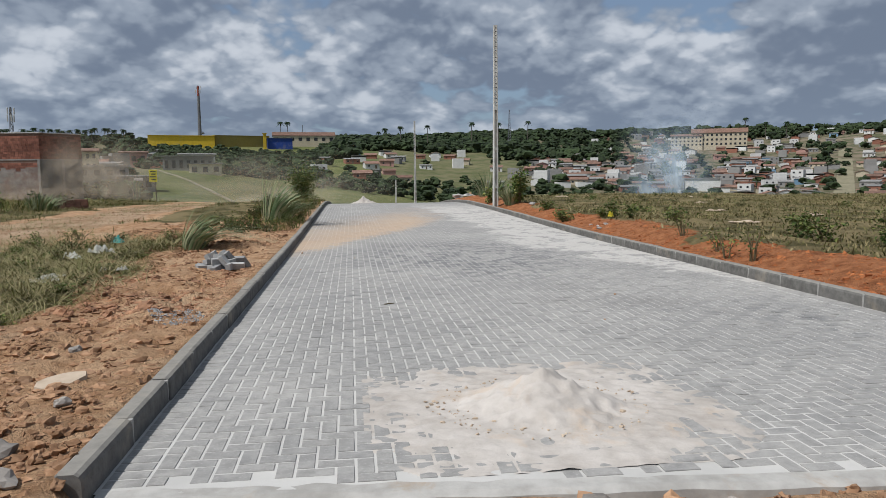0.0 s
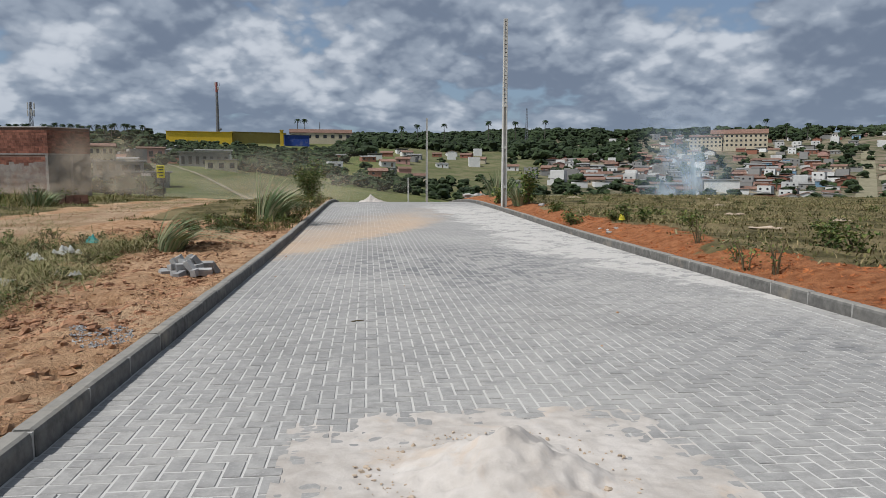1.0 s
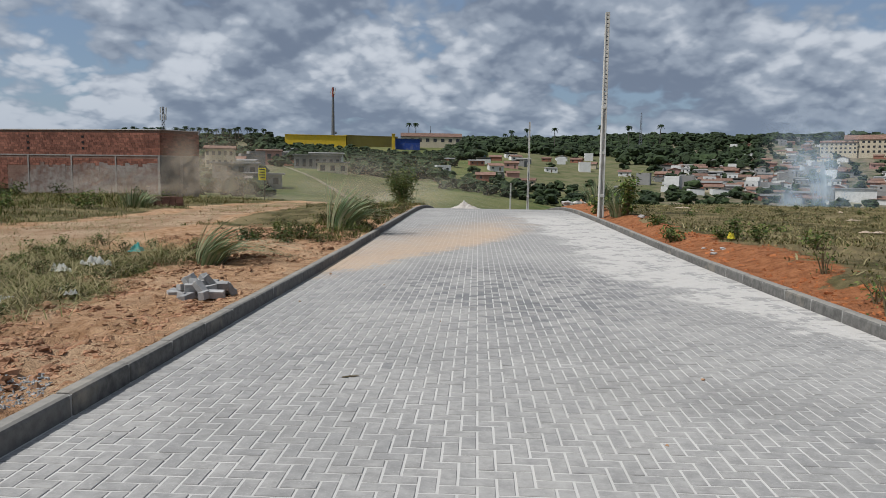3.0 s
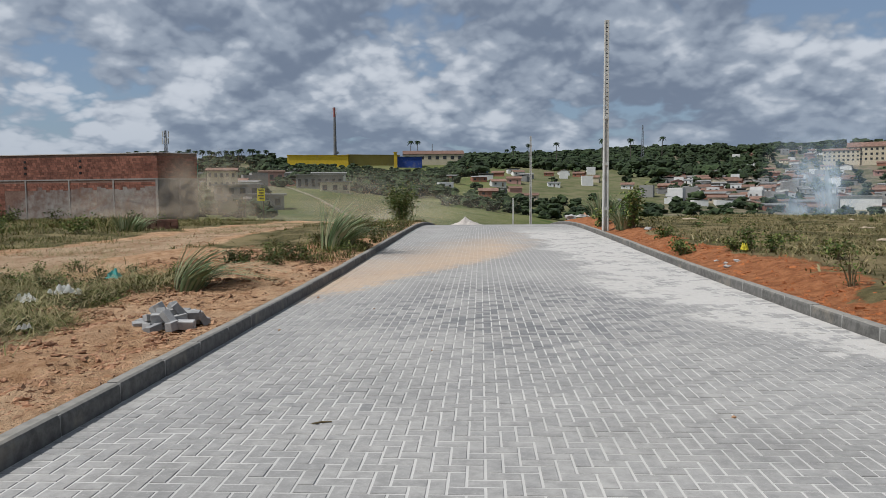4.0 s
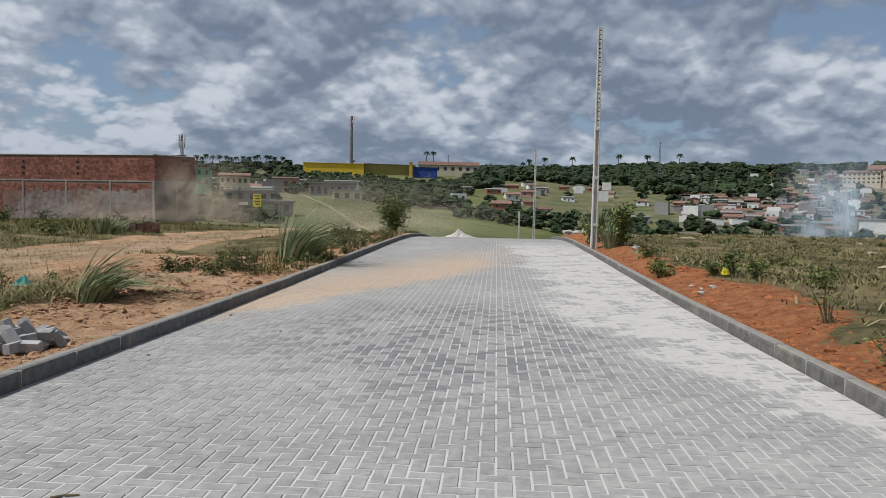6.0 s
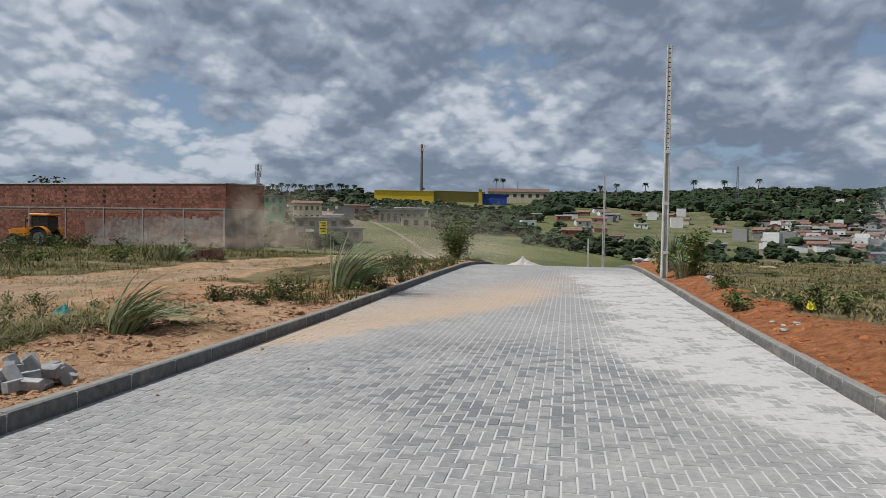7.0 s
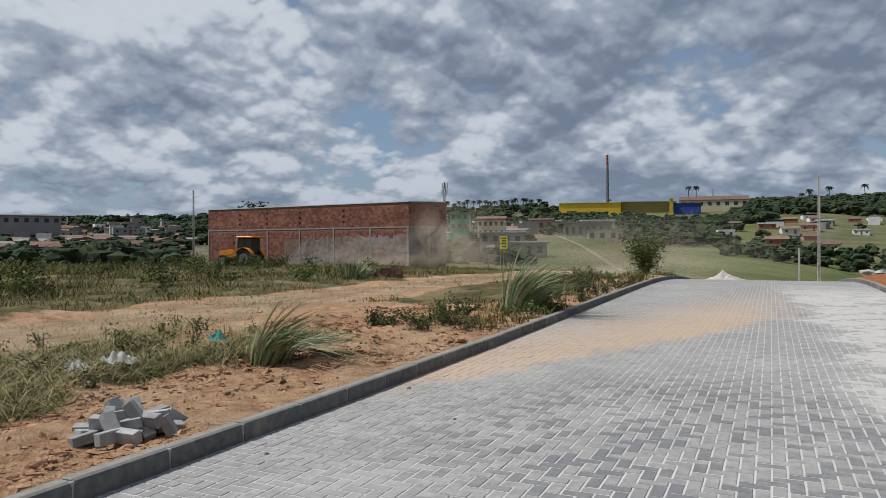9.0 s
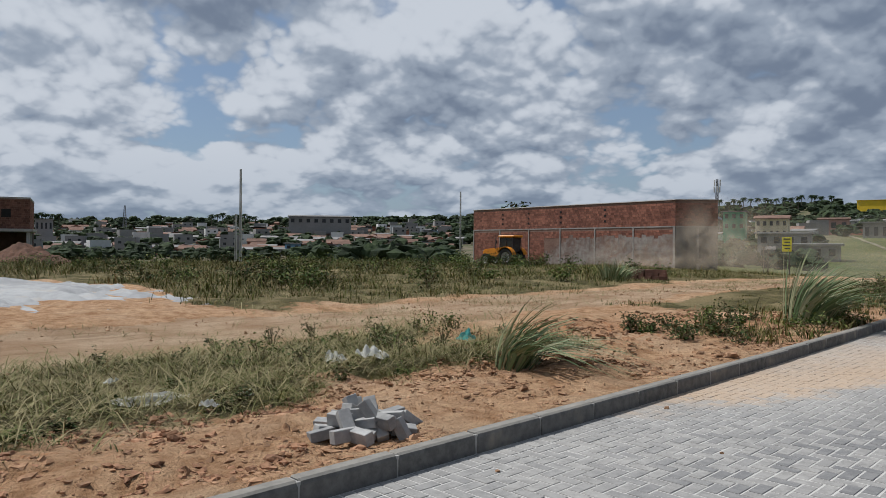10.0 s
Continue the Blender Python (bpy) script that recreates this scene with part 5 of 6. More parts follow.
W_WHITE = wall_paint("white_wall", (0.72, 0.71, 0.68))
W_CREAM = wall_paint("cream_wall", (0.60, 0.52, 0.38))
W_GREY = wall_paint("grey_block_wall", (0.30, 0.29, 0.275))
W_PINK = wall_paint("pink_wall", (0.45, 0.26, 0.22))
W_BLUE = wall_paint("blue_wall", (0.22, 0.36, 0.50))
W_BRICK = wall_paint("bare_brick_wall", (0.30, 0.13, 0.085))
W_YELLOW = wall_paint("yellow_wall", (0.75, 0.50, 0.04))
# olive stands for yellow wall in shade; the shade is in the colour
W_YELLOWSHADE = wall_paint("shaded_yellow_wall", (0.30, 0.24, 0.07))
W_GREEN = wall_paint("green_wall", (0.08, 0.32, 0.20))
R_TILE = plain("clay_tiles", (0.13, 0.075, 0.055), (0.25, 0.15, 0.11), 3.0, 0.95, 0.7, 0.05, 0.22, stain=(0.10, 0.085, 0.07))
R_CEMENT = plain("fibre_cement_roof", (0.15, 0.145, 0.14), (0.27, 0.26, 0.245), 1.5, 0.95, 0.5, 0.04, 0.2, stain=(0.12, 0.115, 0.105))
M_PANE = plain("window_dark", (0.02, 0.022, 0.025), (0.05, 0.052, 0.055), 1.0, 0.25, 0.0, 0.01, 0.0)
M_DOOR = plain("door_paint", (0.10, 0.07, 0.05), (0.20, 0.15, 0.11), 3.0, 0.7, 0.1, 0.01, 0.2)


def house(label, wall_mat, roof_mat, sx, sy, h, storeys=1, style="gable", group="town houses", category="house"):
    """A small house, its front facing -y, on a plinth that goes down into the slope."""
    ho = thing("house", label, category, (0, 0, -400), 0, group)
    H = h * storeys
    part("wall", box(0, 0, H / 2 - 1.5, sx, sy, H + 3.0), wall_mat, ho)
    bm = bmesh.new()
    if style == "gable":
        e, rise = 0.45, sy * 0.17
        v = [bm.verts.new(c) for c in ((-sx / 2 - e, -sy / 2 - e, H - 0.1), (sx / 2 + e, -sy / 2 - e, H - 0.1), (sx / 2 + e, 0, H + rise), (-sx / 2 - e, 0, H + rise), (sx / 2 + e, sy / 2 + e, H - 0.1), (-sx / 2 - e, sy / 2 + e, H - 0.1))]
        bm.faces.new((v[0], v[1], v[2], v[3]))
        bm.faces.new((v[3], v[2], v[4], v[5]))
        r = bmesh.ops.extrude_face_region(bm, geom=list(bm.faces))
        bmesh.ops.translate(bm, vec=(0, 0, 0.14), verts=[g for g in r["geom"] if isinstance(g, bmesh.types.BMVert)])
        bmesh.ops.recalc_face_normals(bm, faces=bm.faces)
        part("roof", bm, roof_mat, ho)
        for s in (-1, 1):
            gb = bmesh.new()
            tri = [(y, z) for y, z in ((-sy / 2, H - 0.05), (sy / 2, H - 0.05), (0, H + rise * 0.95))]
            o = [gb.verts.new((s * sx / 2, y, z)) for y, z in tri]
            i = [gb.verts.new((s * (sx / 2 - 0.15), y, z)) for y, z in tri]
            gb.faces.new(o)
            gb.faces.new(i[::-1])
            for q in range(3):
                gb.faces.new((o[q], o[(q + 1) % 3], i[(q + 1) % 3], i[q]))
            part("gable", gb, wall_mat, ho)
    elif style == "shed":
        v = [bm.verts.new(c) for c in ((-sx / 2 - 0.3, -sy / 2 - 0.3, H), (sx / 2 + 0.3, -sy / 2 - 0.3, H), (sx / 2 + 0.3, sy / 2 + 0.3, H + 0.9), (-sx / 2 - 0.3, sy / 2 + 0.3, H + 0.9))]
        bm.faces.new(v)
        r = bmesh.ops.extrude_face_region(bm, geom=list(bm.faces))
        bmesh.ops.translate(bm, vec=(0, 0, 0.14), verts=[g for g in r["geom"] if isinstance(g, bmesh.types.BMVert)])
        bmesh.ops.recalc_face_normals(bm, faces=bm.faces)
        part("roof", bm, roof_mat, ho)
    else:
        part("roof", box(0, 0, H + 0.04, sx - 0.3, sy - 0.3, 0.1), roof_mat, ho)
        for q in ((0, -sy / 2 + 0.1, sx + 0.1, 0.2), (0, sy / 2 - 0.1, sx + 0.1, 0.2), (-sx / 2 + 0.1, 0, 0.2, sy), (sx / 2 - 0.1, 0, 0.2, sy)):
            part("parapet", box(q[0], q[1], H + 0.3, q[2], q[3], 0.6), wall_mat, ho)
    n = max(2, int(sx / 3))
    pane = from_bm("window", box(0, 0, 0, 1.1, 0.08, 1.0), M_PANE)
    for s in range(storeys):
        for i in range(n):
            x = -sx / 2 + sx * (i + 0.5) / n
            if s == 0 and i == n // 2:
                part("door", box(x, -sy / 2 - 0.02, 1.05, 0.95, 0.08, 2.1), M_DOOR, ho)
            else:
                wd = part("window", pane, M_PANE, ho)
                wd.matrix_basis = pose(x, -sy / 2 - 0.02, s * h + 1.65)
    return ho


kinds = [
    (house("low white house with a grey fibre-cement roof", W_WHITE, R_CEMENT, 9, 7.5, 2.9, 1, "shed"), 3.0),
    (house("white plastered house with a clay tile roof", W_WHITE, R_TILE, 8, 8, 2.8, 1, "gable"), 2.4),
    (house("cream house with a clay tile roof", W_CREAM, R_TILE, 9, 7, 2.8, 1, "gable"), 2.0),
    (house("grey block house with a flat roof", W_GREY, R_CEMENT, 7.5, 7, 2.9, 2, "flat"), 1.4),
    (house("bare brick house with a clay tile roof", W_BRICK, R_TILE, 8.5, 7.5, 2.8, 1, "gable"), 3.0),
    (house("white two-storey house with a flat roof", W_WHITE, R_CEMENT, 7, 7, 2.8, 2, "flat"), 1.6),
    (house("bare brick shed with a grey sheet roof", W_BRICK, R_CEMENT, 10, 8, 3.0, 1, "shed"), 2.6),
    (house("pink house with a clay tile roof", W_PINK, R_TILE, 8, 7, 2.9, 1, "gable"), 0.8),
    (house("pale blue house with a sheet roof", W_BLUE, R_CEMENT, 7, 7, 2.9, 1, "shed"), 0.5),
    (house("grey block house with a sheet roof", W_GREY, R_CEMENT, 9, 8, 3.0, 1, "shed"), 2.6),
]


HOUSES = []


def put_houses():
    """The nearest houses as things of their own, the far rest joined."""
    HOUSES.sort(key=lambda h: math.hypot(h[1] - 3.5, h[2] - 7.0))
    rest_v, rest_f, rest_m, mats, off = [], [], [], [], 0
    for i, (proto, x, y, rz) in enumerate(HOUSES):
        k = 0.70 + 0.22 * ((i * 37) % 11) / 11
        m = pose(x, y, float(terrain(np.array([x]), np.array([y]))[0]) - 0.2, 0, 0, rz) @ Matrix.Diagonal((k, k, k, 1))
        if i < 290:
            copy_thing(proto, m)
            continue
        for o in proto.children:
            me, mm = o.data, m @ o.matrix_basis
            if me.materials[0] not in mats:
                mats.append(me.materials[0])
            rest_v += [tuple(mm @ v.co) for v in me.vertices]
            rest_f += [[j + off for j in p.vertices] for p in me.polygons]
            rest_m += [mats.index(me.materials[0])] * len(me.polygons)
            off += len(me.vertices)
    me = bpy.data.meshes.new("distant_houses")
    me.from_pydata(rest_v, [], rest_f)
    for mt in mats:
        me.materials.append(mt)
    me.polygons.foreach_set("material_index", rest_m)
    me.update()
    tagged(new("distant_houses", me), "crowded small houses on the far hillsides", "houses", kind="stuff")


def facing(x, y):
    return -math.degrees(math.atan2(x - 3.5, y - 7.0))


TREES = []
rt = random.Random(77)


def polar(az, r):
    a = radians(az)
    return 3.5 - r * math.sin(a), 7.0 + r * math.cos(a)


def town(az0, az1, r0, r1, step, gap, fill, tree_share, extra=()):
    names, weights = [k for k, _ in kinds], [wt for _, wt in kinds]
    names, weights = names + [kinds[i][0] for i in extra], weights + [2.5] * len(extra)
    r = r0
    while r < r1:
        da = math.degrees(step / r)
        az = az0 + rt.uniform(0, da)
        while az < az1:
            x, y = polar(az, r + rt.uniform(-3, 3))
            u = rt.random()
            if u < fill:
                k = rt.choices(names, weights)[0]
                if not any(abs(az - s) < math.degrees(6.5 / r) for s in (-36.8, -27.5)):
                    HOUSES.append((k, x, y, facing(x, y) + rt.choice((0, 0, 0, 90, -90, 180)) + rt.uniform(-14, 14)))
            elif u < fill + tree_share:
                TREES.append((x, y, rt.uniform(3.0, 6.0)))
            az += da * rt.uniform(0.9, 1.15)
        r += gap * rt.uniform(0.85, 1.15)


town(-42, -14.5, 300, 520, 8.6, 11.5, 0.76, 0.20)
town(-42, -19, 520, 720, 13, 18, 0.60, 0.38)
town(44, 80, 235, 500, 8.8, 11.5, 0.70, 0.28, (3, 4, 6, 9, 9, 4, 6, 2))
town(30, 80, 480, 640, 15, 26, 0.35, 0.5)
town(14.5, 30, 245, 470, 12, 17, 0.52, 0.42)
town(-14.5, 4, 290, 500, 18, 21, 0.40, 0.22)
put_houses()
for k, _ in kinds:
    for o in (*k.children_recursive, k):
        bpy.data.objects.remove(o)


# ---- larger buildings ----
def block(name, label, x, y, z, sx, sy, h, rz, wall_mat, roof_mat, floors=1, cols=6, pitched=0.0, category="building"):
    bl = thing(name, label, category, (x, y, z), rz)
    part("wall", box(0, sy / 2, h / 2 - 2, sx, sy, h + 4), wall_mat, bl)
    bm = bmesh.new()
    e = 0.5
    v = [bm.verts.new(c) for c in ((-sx / 2 - e, -e, h), (sx / 2 + e, -e, h), (sx / 2 + e, sy / 2, h + pitched), (-sx / 2 - e, sy / 2, h + pitched), (sx / 2 + e, sy + e, h), (-sx / 2 - e, sy + e, h))]
    bm.faces.new((v[0], v[1], v[2], v[3]))
    bm.faces.new((v[3], v[2], v[4], v[5]))
    r = bmesh.ops.extrude_face_region(bm, geom=list(bm.faces))
    bmesh.ops.translate(bm, vec=(0, 0, 0.3), verts=[g for g in r["geom"] if isinstance(g, bmesh.types.BMVert)])
    bmesh.ops.recalc_face_normals(bm, faces=bm.faces)
    part("roof", bm, roof_mat, bl)
    if cols:
        fh = h / floors
        pane = from_bm("window", box(0, 0, 0, sx / cols * 0.45, 0.1, fh * 0.45), M_PANE)
        for s in range(floors):
            for i in range(cols):
                wd = part("window", pane, M_PANE, bl)
                wd.matrix_basis = pose(-sx / 2 + sx * (i + 0.5) / cols, -0.03, fh * (s + 0.55))
    return bl


block("warehouse", "long bright yellow warehouse on the hilltop", -113, 513, 24.5, 43, 20, 7.0, 12, W_YELLOW, W_YELLOW, 1, 0, 0.6, "warehouse")
# shaded stretch of the yellow warehouse, darkened by its wall colour
block("warehouse", "long yellow warehouse on the hilltop, coloured olive as in shade", -75, 531, 25.5, 38, 20, 6.8, 20, W_YELLOWSHADE, W_YELLOWSHADE, 1, 0, 0.4, "warehouse")
block("gate_tower", "narrow yellow tower at the warehouse end", -58.8, 524, 25, 2.2, 2.2, 8.6, 8, W_YELLOW, W_YELLOW, 1, 0, 0.1, "tower")
block("shop", "deep blue shop building on the hilltop", -48.6, 528, 25.5, 17.5, 10, 5.0, 8, wall_paint("deep_blue_wall", (0.03, 0.07, 0.30)), R_CEMENT, 1, 0, 0.2, "shop")
block("hall", "long low hall with a clay tile roof", -33, 552, 28, 46, 14, 5.5, 6, W_CREAM, R_TILE, 1, 8, 3.0, "hall")
block("grey_building", "flat-roofed grey commercial building with columns", -48.4, 231.4, 3.4, 14.8, 9, 5.2, 12, W_GREY, R_CEMENT, 1, 7, 0.1)
block("annex", "low pale annex beside the road", -40.5, 216.5, 2.6, 9.0, 6, 3.4, 12, W_CREAM, R_CEMENT, 1, 3, 0.1)
block("apartment_block", "beige two-storey block with small windows", -67.5, 196.6, 4.0, 7.6, 8, 4.9, 16, W_CREAM, R_TILE, 2, 5, 0.8)
block("green_building", "green two-storey building with balcony bands", -88.4, 222.8, 6.5, 6.2, 8, 5.8, 18, W_GREEN, R_CEMENT, 2, 3, 0.2)
block("grey_ruin", "dark grey half-built block house", -43.8, 140.0, -0.6, 8.5, 6, 4.6, 16, W_GREY, R_CEMENT, 2, 4, 0.1)
block("grey_shed", "low grey block shed", -37.5, 137.5, -0.6, 6.5, 5, 2.6, 14, W_GREY, R_CEMENT, 1, 3, 0.1)
block("pink_building", "reddish pink house among trees", -83, 296, 7.5, 10, 8, 4.6, 15, W_PINK, R_TILE, 1, 3, 0.6)
block("white_building", "white plastered house by the road", -52, 262, 6.5, 12, 8, 3.6, 12, W_WHITE, R_CEMENT, 1, 3, 0.4)
block("school", "large cream school with a red tile roof", 288, 535, 24.0, 41, 12, 10.5, -29, W_CREAM, R_TILE, 3, 12, 3.5, "school")
block("school_wing", "lower cream school wing with many windows", 266, 545, 24.0, 24, 12, 8.5, -27, W_CREAM, R_TILE, 3, 8, 1.5, "school")
block("white_hall", "large white flat building at the town edge", 155, 305, -6.0, 19, 10, 6.0, -26, W_WHITE, R_CEMENT, 2, 0, 0.1)
block("row_houses", "long white row of terraced houses", 88, 300, -9.5, 52, 8, 3.0, -15, W_WHITE, R_CEMENT, 1, 12, 0.6, "houses")
block("water_tank_house", "grey flat-roofed tank house on the ridge", -327, 100, 5.5, 6.5, 6, 5.8, 74, W_GREY, R_CEMENT, 1, 4, 0.1)
block("long_shed", "long low roofed market hall on the ridge", -287, 211, 11.0, 30, 12, 4.0, 55, W_GREY, R_CEMENT, 1, 8, 0.8, "shed")
block("blue_house", "blue and white two-storey house", -194, 136, -2.5, 5, 6, 4.2, 57, W_BLUE, R_CEMENT, 2, 2, 0.1, "house")


# ---- masts ----
M_MAST = plain("galvanised_steel", (0.12, 0.125, 0.14), (0.20, 0.205, 0.22), 3, 0.6, 0.1, 0.01, 0.0, metal=0.3)
M_MASTRED = plain("red_mast_paint", (0.18, 0.05, 0.04), (0.28, 0.08, 0.06), 3, 0.7, 0.1, 0.01, 0.0)


def mast(label, x, y, z0, z1, width, solid=True, antennas=True):
    ms = thing("telecom_mast", label, "mast", (x, y, z0), 0, "masts")
    H = z1 - z0
    if solid:
        n = 6
        for i in range(n):
            part("section", tube([(0, 0, H * i / n), (0, 0, H * (i + 1) / n)], [width * (0.55 - 0.04 * i), width * (0.55 - 0.04 * (i + 1))], 10), M_MASTRED if i in (5,) else M_MAST, ms)
    else:
        for a, b in ((-1, -1), (1, -1), (1, 1), (-1, 1)):
            part("leg", tube([(a * width / 2, b * width / 2, 0), (a * width * 0.15, b * width * 0.15, H)], [0.14, 0.08], 5), M_MAST, ms)
        k = 0
        while k < 14:
            u0, u1 = k / 14, (k + 1) / 14
            w0, w1 = width / 2 * (1 - 0.7 * u0), width / 2 * (1 - 0.7 * u1)
            part("brace", tube([(-w0, -w0, H * u0), (w1, -w1, H * u1)], [0.09, 0.09], 4), M_MAST, ms)
            part("brace", tube([(w0, w0, H * u0), (-w1, w1, H * u1)], [0.09, 0.09], 4), M_MAST, ms)
            k += 1
    if antennas:
        for a in range(6):
            an = a * math.pi / 3
            part("antenna", box(width * 0.75 * math.cos(an), width * 0.75 * math.sin(an), H - 1.5 - 2.6 * (a % 2), 0.4, 0.4, 2.4, 0.05), M_RIM, ms)
        part("dish", tube([(width * 0.6, -width * 0.6, H * 0.2), (width * 1.1, -width * 0.8, H * 0.2 + 1.0)], [0.3, 1.1], 10), M_MAST, ms)


mast("tall dark telecom mast with red top and antennas", -108.3, 551, 26, 69.8, 2.6)
mast("distant lattice telecom mast", 136.8, 608.8, 30, 59, 2.2, False, False)
mast("slim lattice antenna mast behind the building", -123, 287, 8, 28.8, 1.6, False)
mast("slim lattice antenna mast on the ridge", -334, 135.6, 9, 19, 1.4, False, False)
mast("thin distant antenna mast", -37.8, 612, 32, 46, 1.0, False, False)


# ---- palms and woods ----
M_FROND = leaf_material("palm_frond", (0.012, 0.025, 0.010), (0.035, 0.06, 0.022))
M_CROWN = plain("tree_crown", (0.010, 0.020, 0.007), (0.042, 0.062, 0.021), 0.8, 0.9, 1.0, 0.5, 0.35)
M_TRUNK = plain("bark", (0.07, 0.06, 0.05), (0.15, 0.13, 0.11), 3, 0.95, 0.4, 0.03, 0.1)


def palm():
    pa = thing("palm_tree", "tall palm with a feathery crown on the ridge", "palm tree", (0, 0, -400), 0, "ridge palms")
    rng = random.Random(4)
    part("trunk", tube([(0, 0, -3), (0.1, 0, 5), (0.3, 0, 10)], [0.32, 0.25, 0.2], 7), M_TRUNK, pa)
    V, F = [], []
    for i in range(17):
        a = 2 * math.pi * i / 17 + rng.uniform(-0.15, 0.15)
        el = rng.uniform(-0.2, 1.1)
        L = rng.uniform(2.4, 3.2)
        d = Vector((math.cos(a), math.sin(a), 0))
        s = Vector((-math.sin(a), math.cos(a), 0))
        for k in range(7):
            u0, u1 = k / 7, (k + 1) / 7
            for sg in (-1, 1):
                c0 = Vector((0.3, 0, 10)) + d * L * u0 * math.cos(el * (1 - u0)) + Vector((0, 0, L * (math.sin(el) * u0 - 1.0 * u0 * u0)))
                c1 = Vector((0.3, 0, 10)) + d * L * u1 * math.cos(el * (1 - u1)) + Vector((0, 0, L * (math.sin(el) * u1 - 1.0 * u1 * u1)))
                wd = 0.75 * math.sin(math.pi * min(0.15 + u0 * 0.85, 1))
                j = len(V)
                V += [c0, c1, c1 + s * sg * wd + Vector((0, 0, -0.35 * wd)), c0.lerp(c1, 0.3) + s * sg * wd * 0.9 + Vector((0, 0, -0.35 * wd))]
                F.append((j, j + 1, j + 2, j + 3))
    part("crown", mesh_of("crown", V, F, M_FROND), M_FROND, pa)
    return pa


proto = palm()


def put_palm(x, y, top, size=1.0):
    copy_thing(proto, pose(x, y, top - 10.6 * size, 0, 0, rt.uniform(0, 360)) @ Matrix.Diagonal((size, size, size, 1)))


for x, y, top in ((-52, 568.3, 45.5), (-46.5, 569.7, 45.6), (88.2, 516.5, 41.3), (109, 521, 41.5), (132.2, 526, 43), (308.8, 533.9, 46.5), (324.6, 531.6, 43), (340, 528, 43), (40, 560, 41.5), (28, 560, 40.0), (60, 550, 41.5)):
    p0 = copy_thing(proto, pose(x, y, top - 10.6, 0, 0, rt.uniform(0, 360)))
for i in range(26):
    az = 17 + i * 0.42 + rt.uniform(-0.15, 0.15)
    x, y = polar(az, 600 + rt.uniform(-30, 30))
    copy_thing(proto, pose(x, y, float(terrain(np.array([x]), np.array([y]))[0]) + rt.uniform(-2.0, 1.0), 0, 0, rt.uniform(0, 360)))
for i in range(16):
    az = (73.5 + i * 0.35) if i < 7 else 60 + (i - 7) * 0.4
    x, y = polar(az, 520 + rt.uniform(-10, 10))
    copy_thing(proto, pose(x, y, float(terrain(np.array([x]), np.array([y]))[0]) + rt.uniform(-1.0, 1.0), 0, 0, rt.uniform(0, 360)))
for i in range(12):
    az = rt.uniform(-26, 10)
    x, y = polar(az, 640)
    copy_thing(proto, pose(x, y, float(terrain(np.array([x]), np.array([y]))[0]) - rt.uniform(0, 2.5), 0, 0, rt.uniform(0, 360)))
for o in (*proto.children_recursive, proto):
    bpy.data.objects.remove(o)


M_PATH = plain("dirt_path", (0.17, 0.155, 0.09), (0.27, 0.24, 0.16), 0.6, 0.95, 0.3, 0.05, 0.0)


def lane(label, pts, width):
    """A narrow earth road laid on the hillside through (bearing, distance) points."""
    V, F = [], []
    P = []
    for (a0, r0), (a1, r1) in zip(pts, pts[1:]):
        for k in range(24):
            P.append(Vector(polar(a0 + (a1 - a0) * k / 24, r0 + (r1 - r0) * k / 24)))
    for i, c in enumerate(P):
        d = (P[min(i + 1, len(P) - 1)] - P[max(i - 1, 0)]).normalized()
        for s in (-1, -0.4, 0.4, 1):
            q = c + Vector((-d.y, d.x)) * s * width / 2
            V.append((q.x, q.y, float(terrain(np.array([q.x]), np.array([q.y]))[0]) + 0.15))
    for i in range(len(P) - 1):
        for s in range(3):
            F.append((4 * i + s, 4 * i + s + 1, 4 * i + s + 5, 4 * i + s + 4))
    tagged(new("dirt_road", mesh_of("dirt_road", V, F, M_PATH)), label, "road", kind="structure")


lane("pale earth road crossing the meadow", [(9.0, 92), (11.5, 135), (14.5, 195), (16.0, 260)], 1.2)
lane("pale earth street climbing through the town", [(-36.8, 220), (-36.8, 400), (-36.6, 600)], 8.0)
lane("pale earth street climbing through the town", [(-28.0, 215), (-27.5, 330), (-28.6, 460)], 7.0)
lane("pale earth track on the far slope", [(-1.5, 255), (1.0, 300), (-2.5, 345)], 4.0)


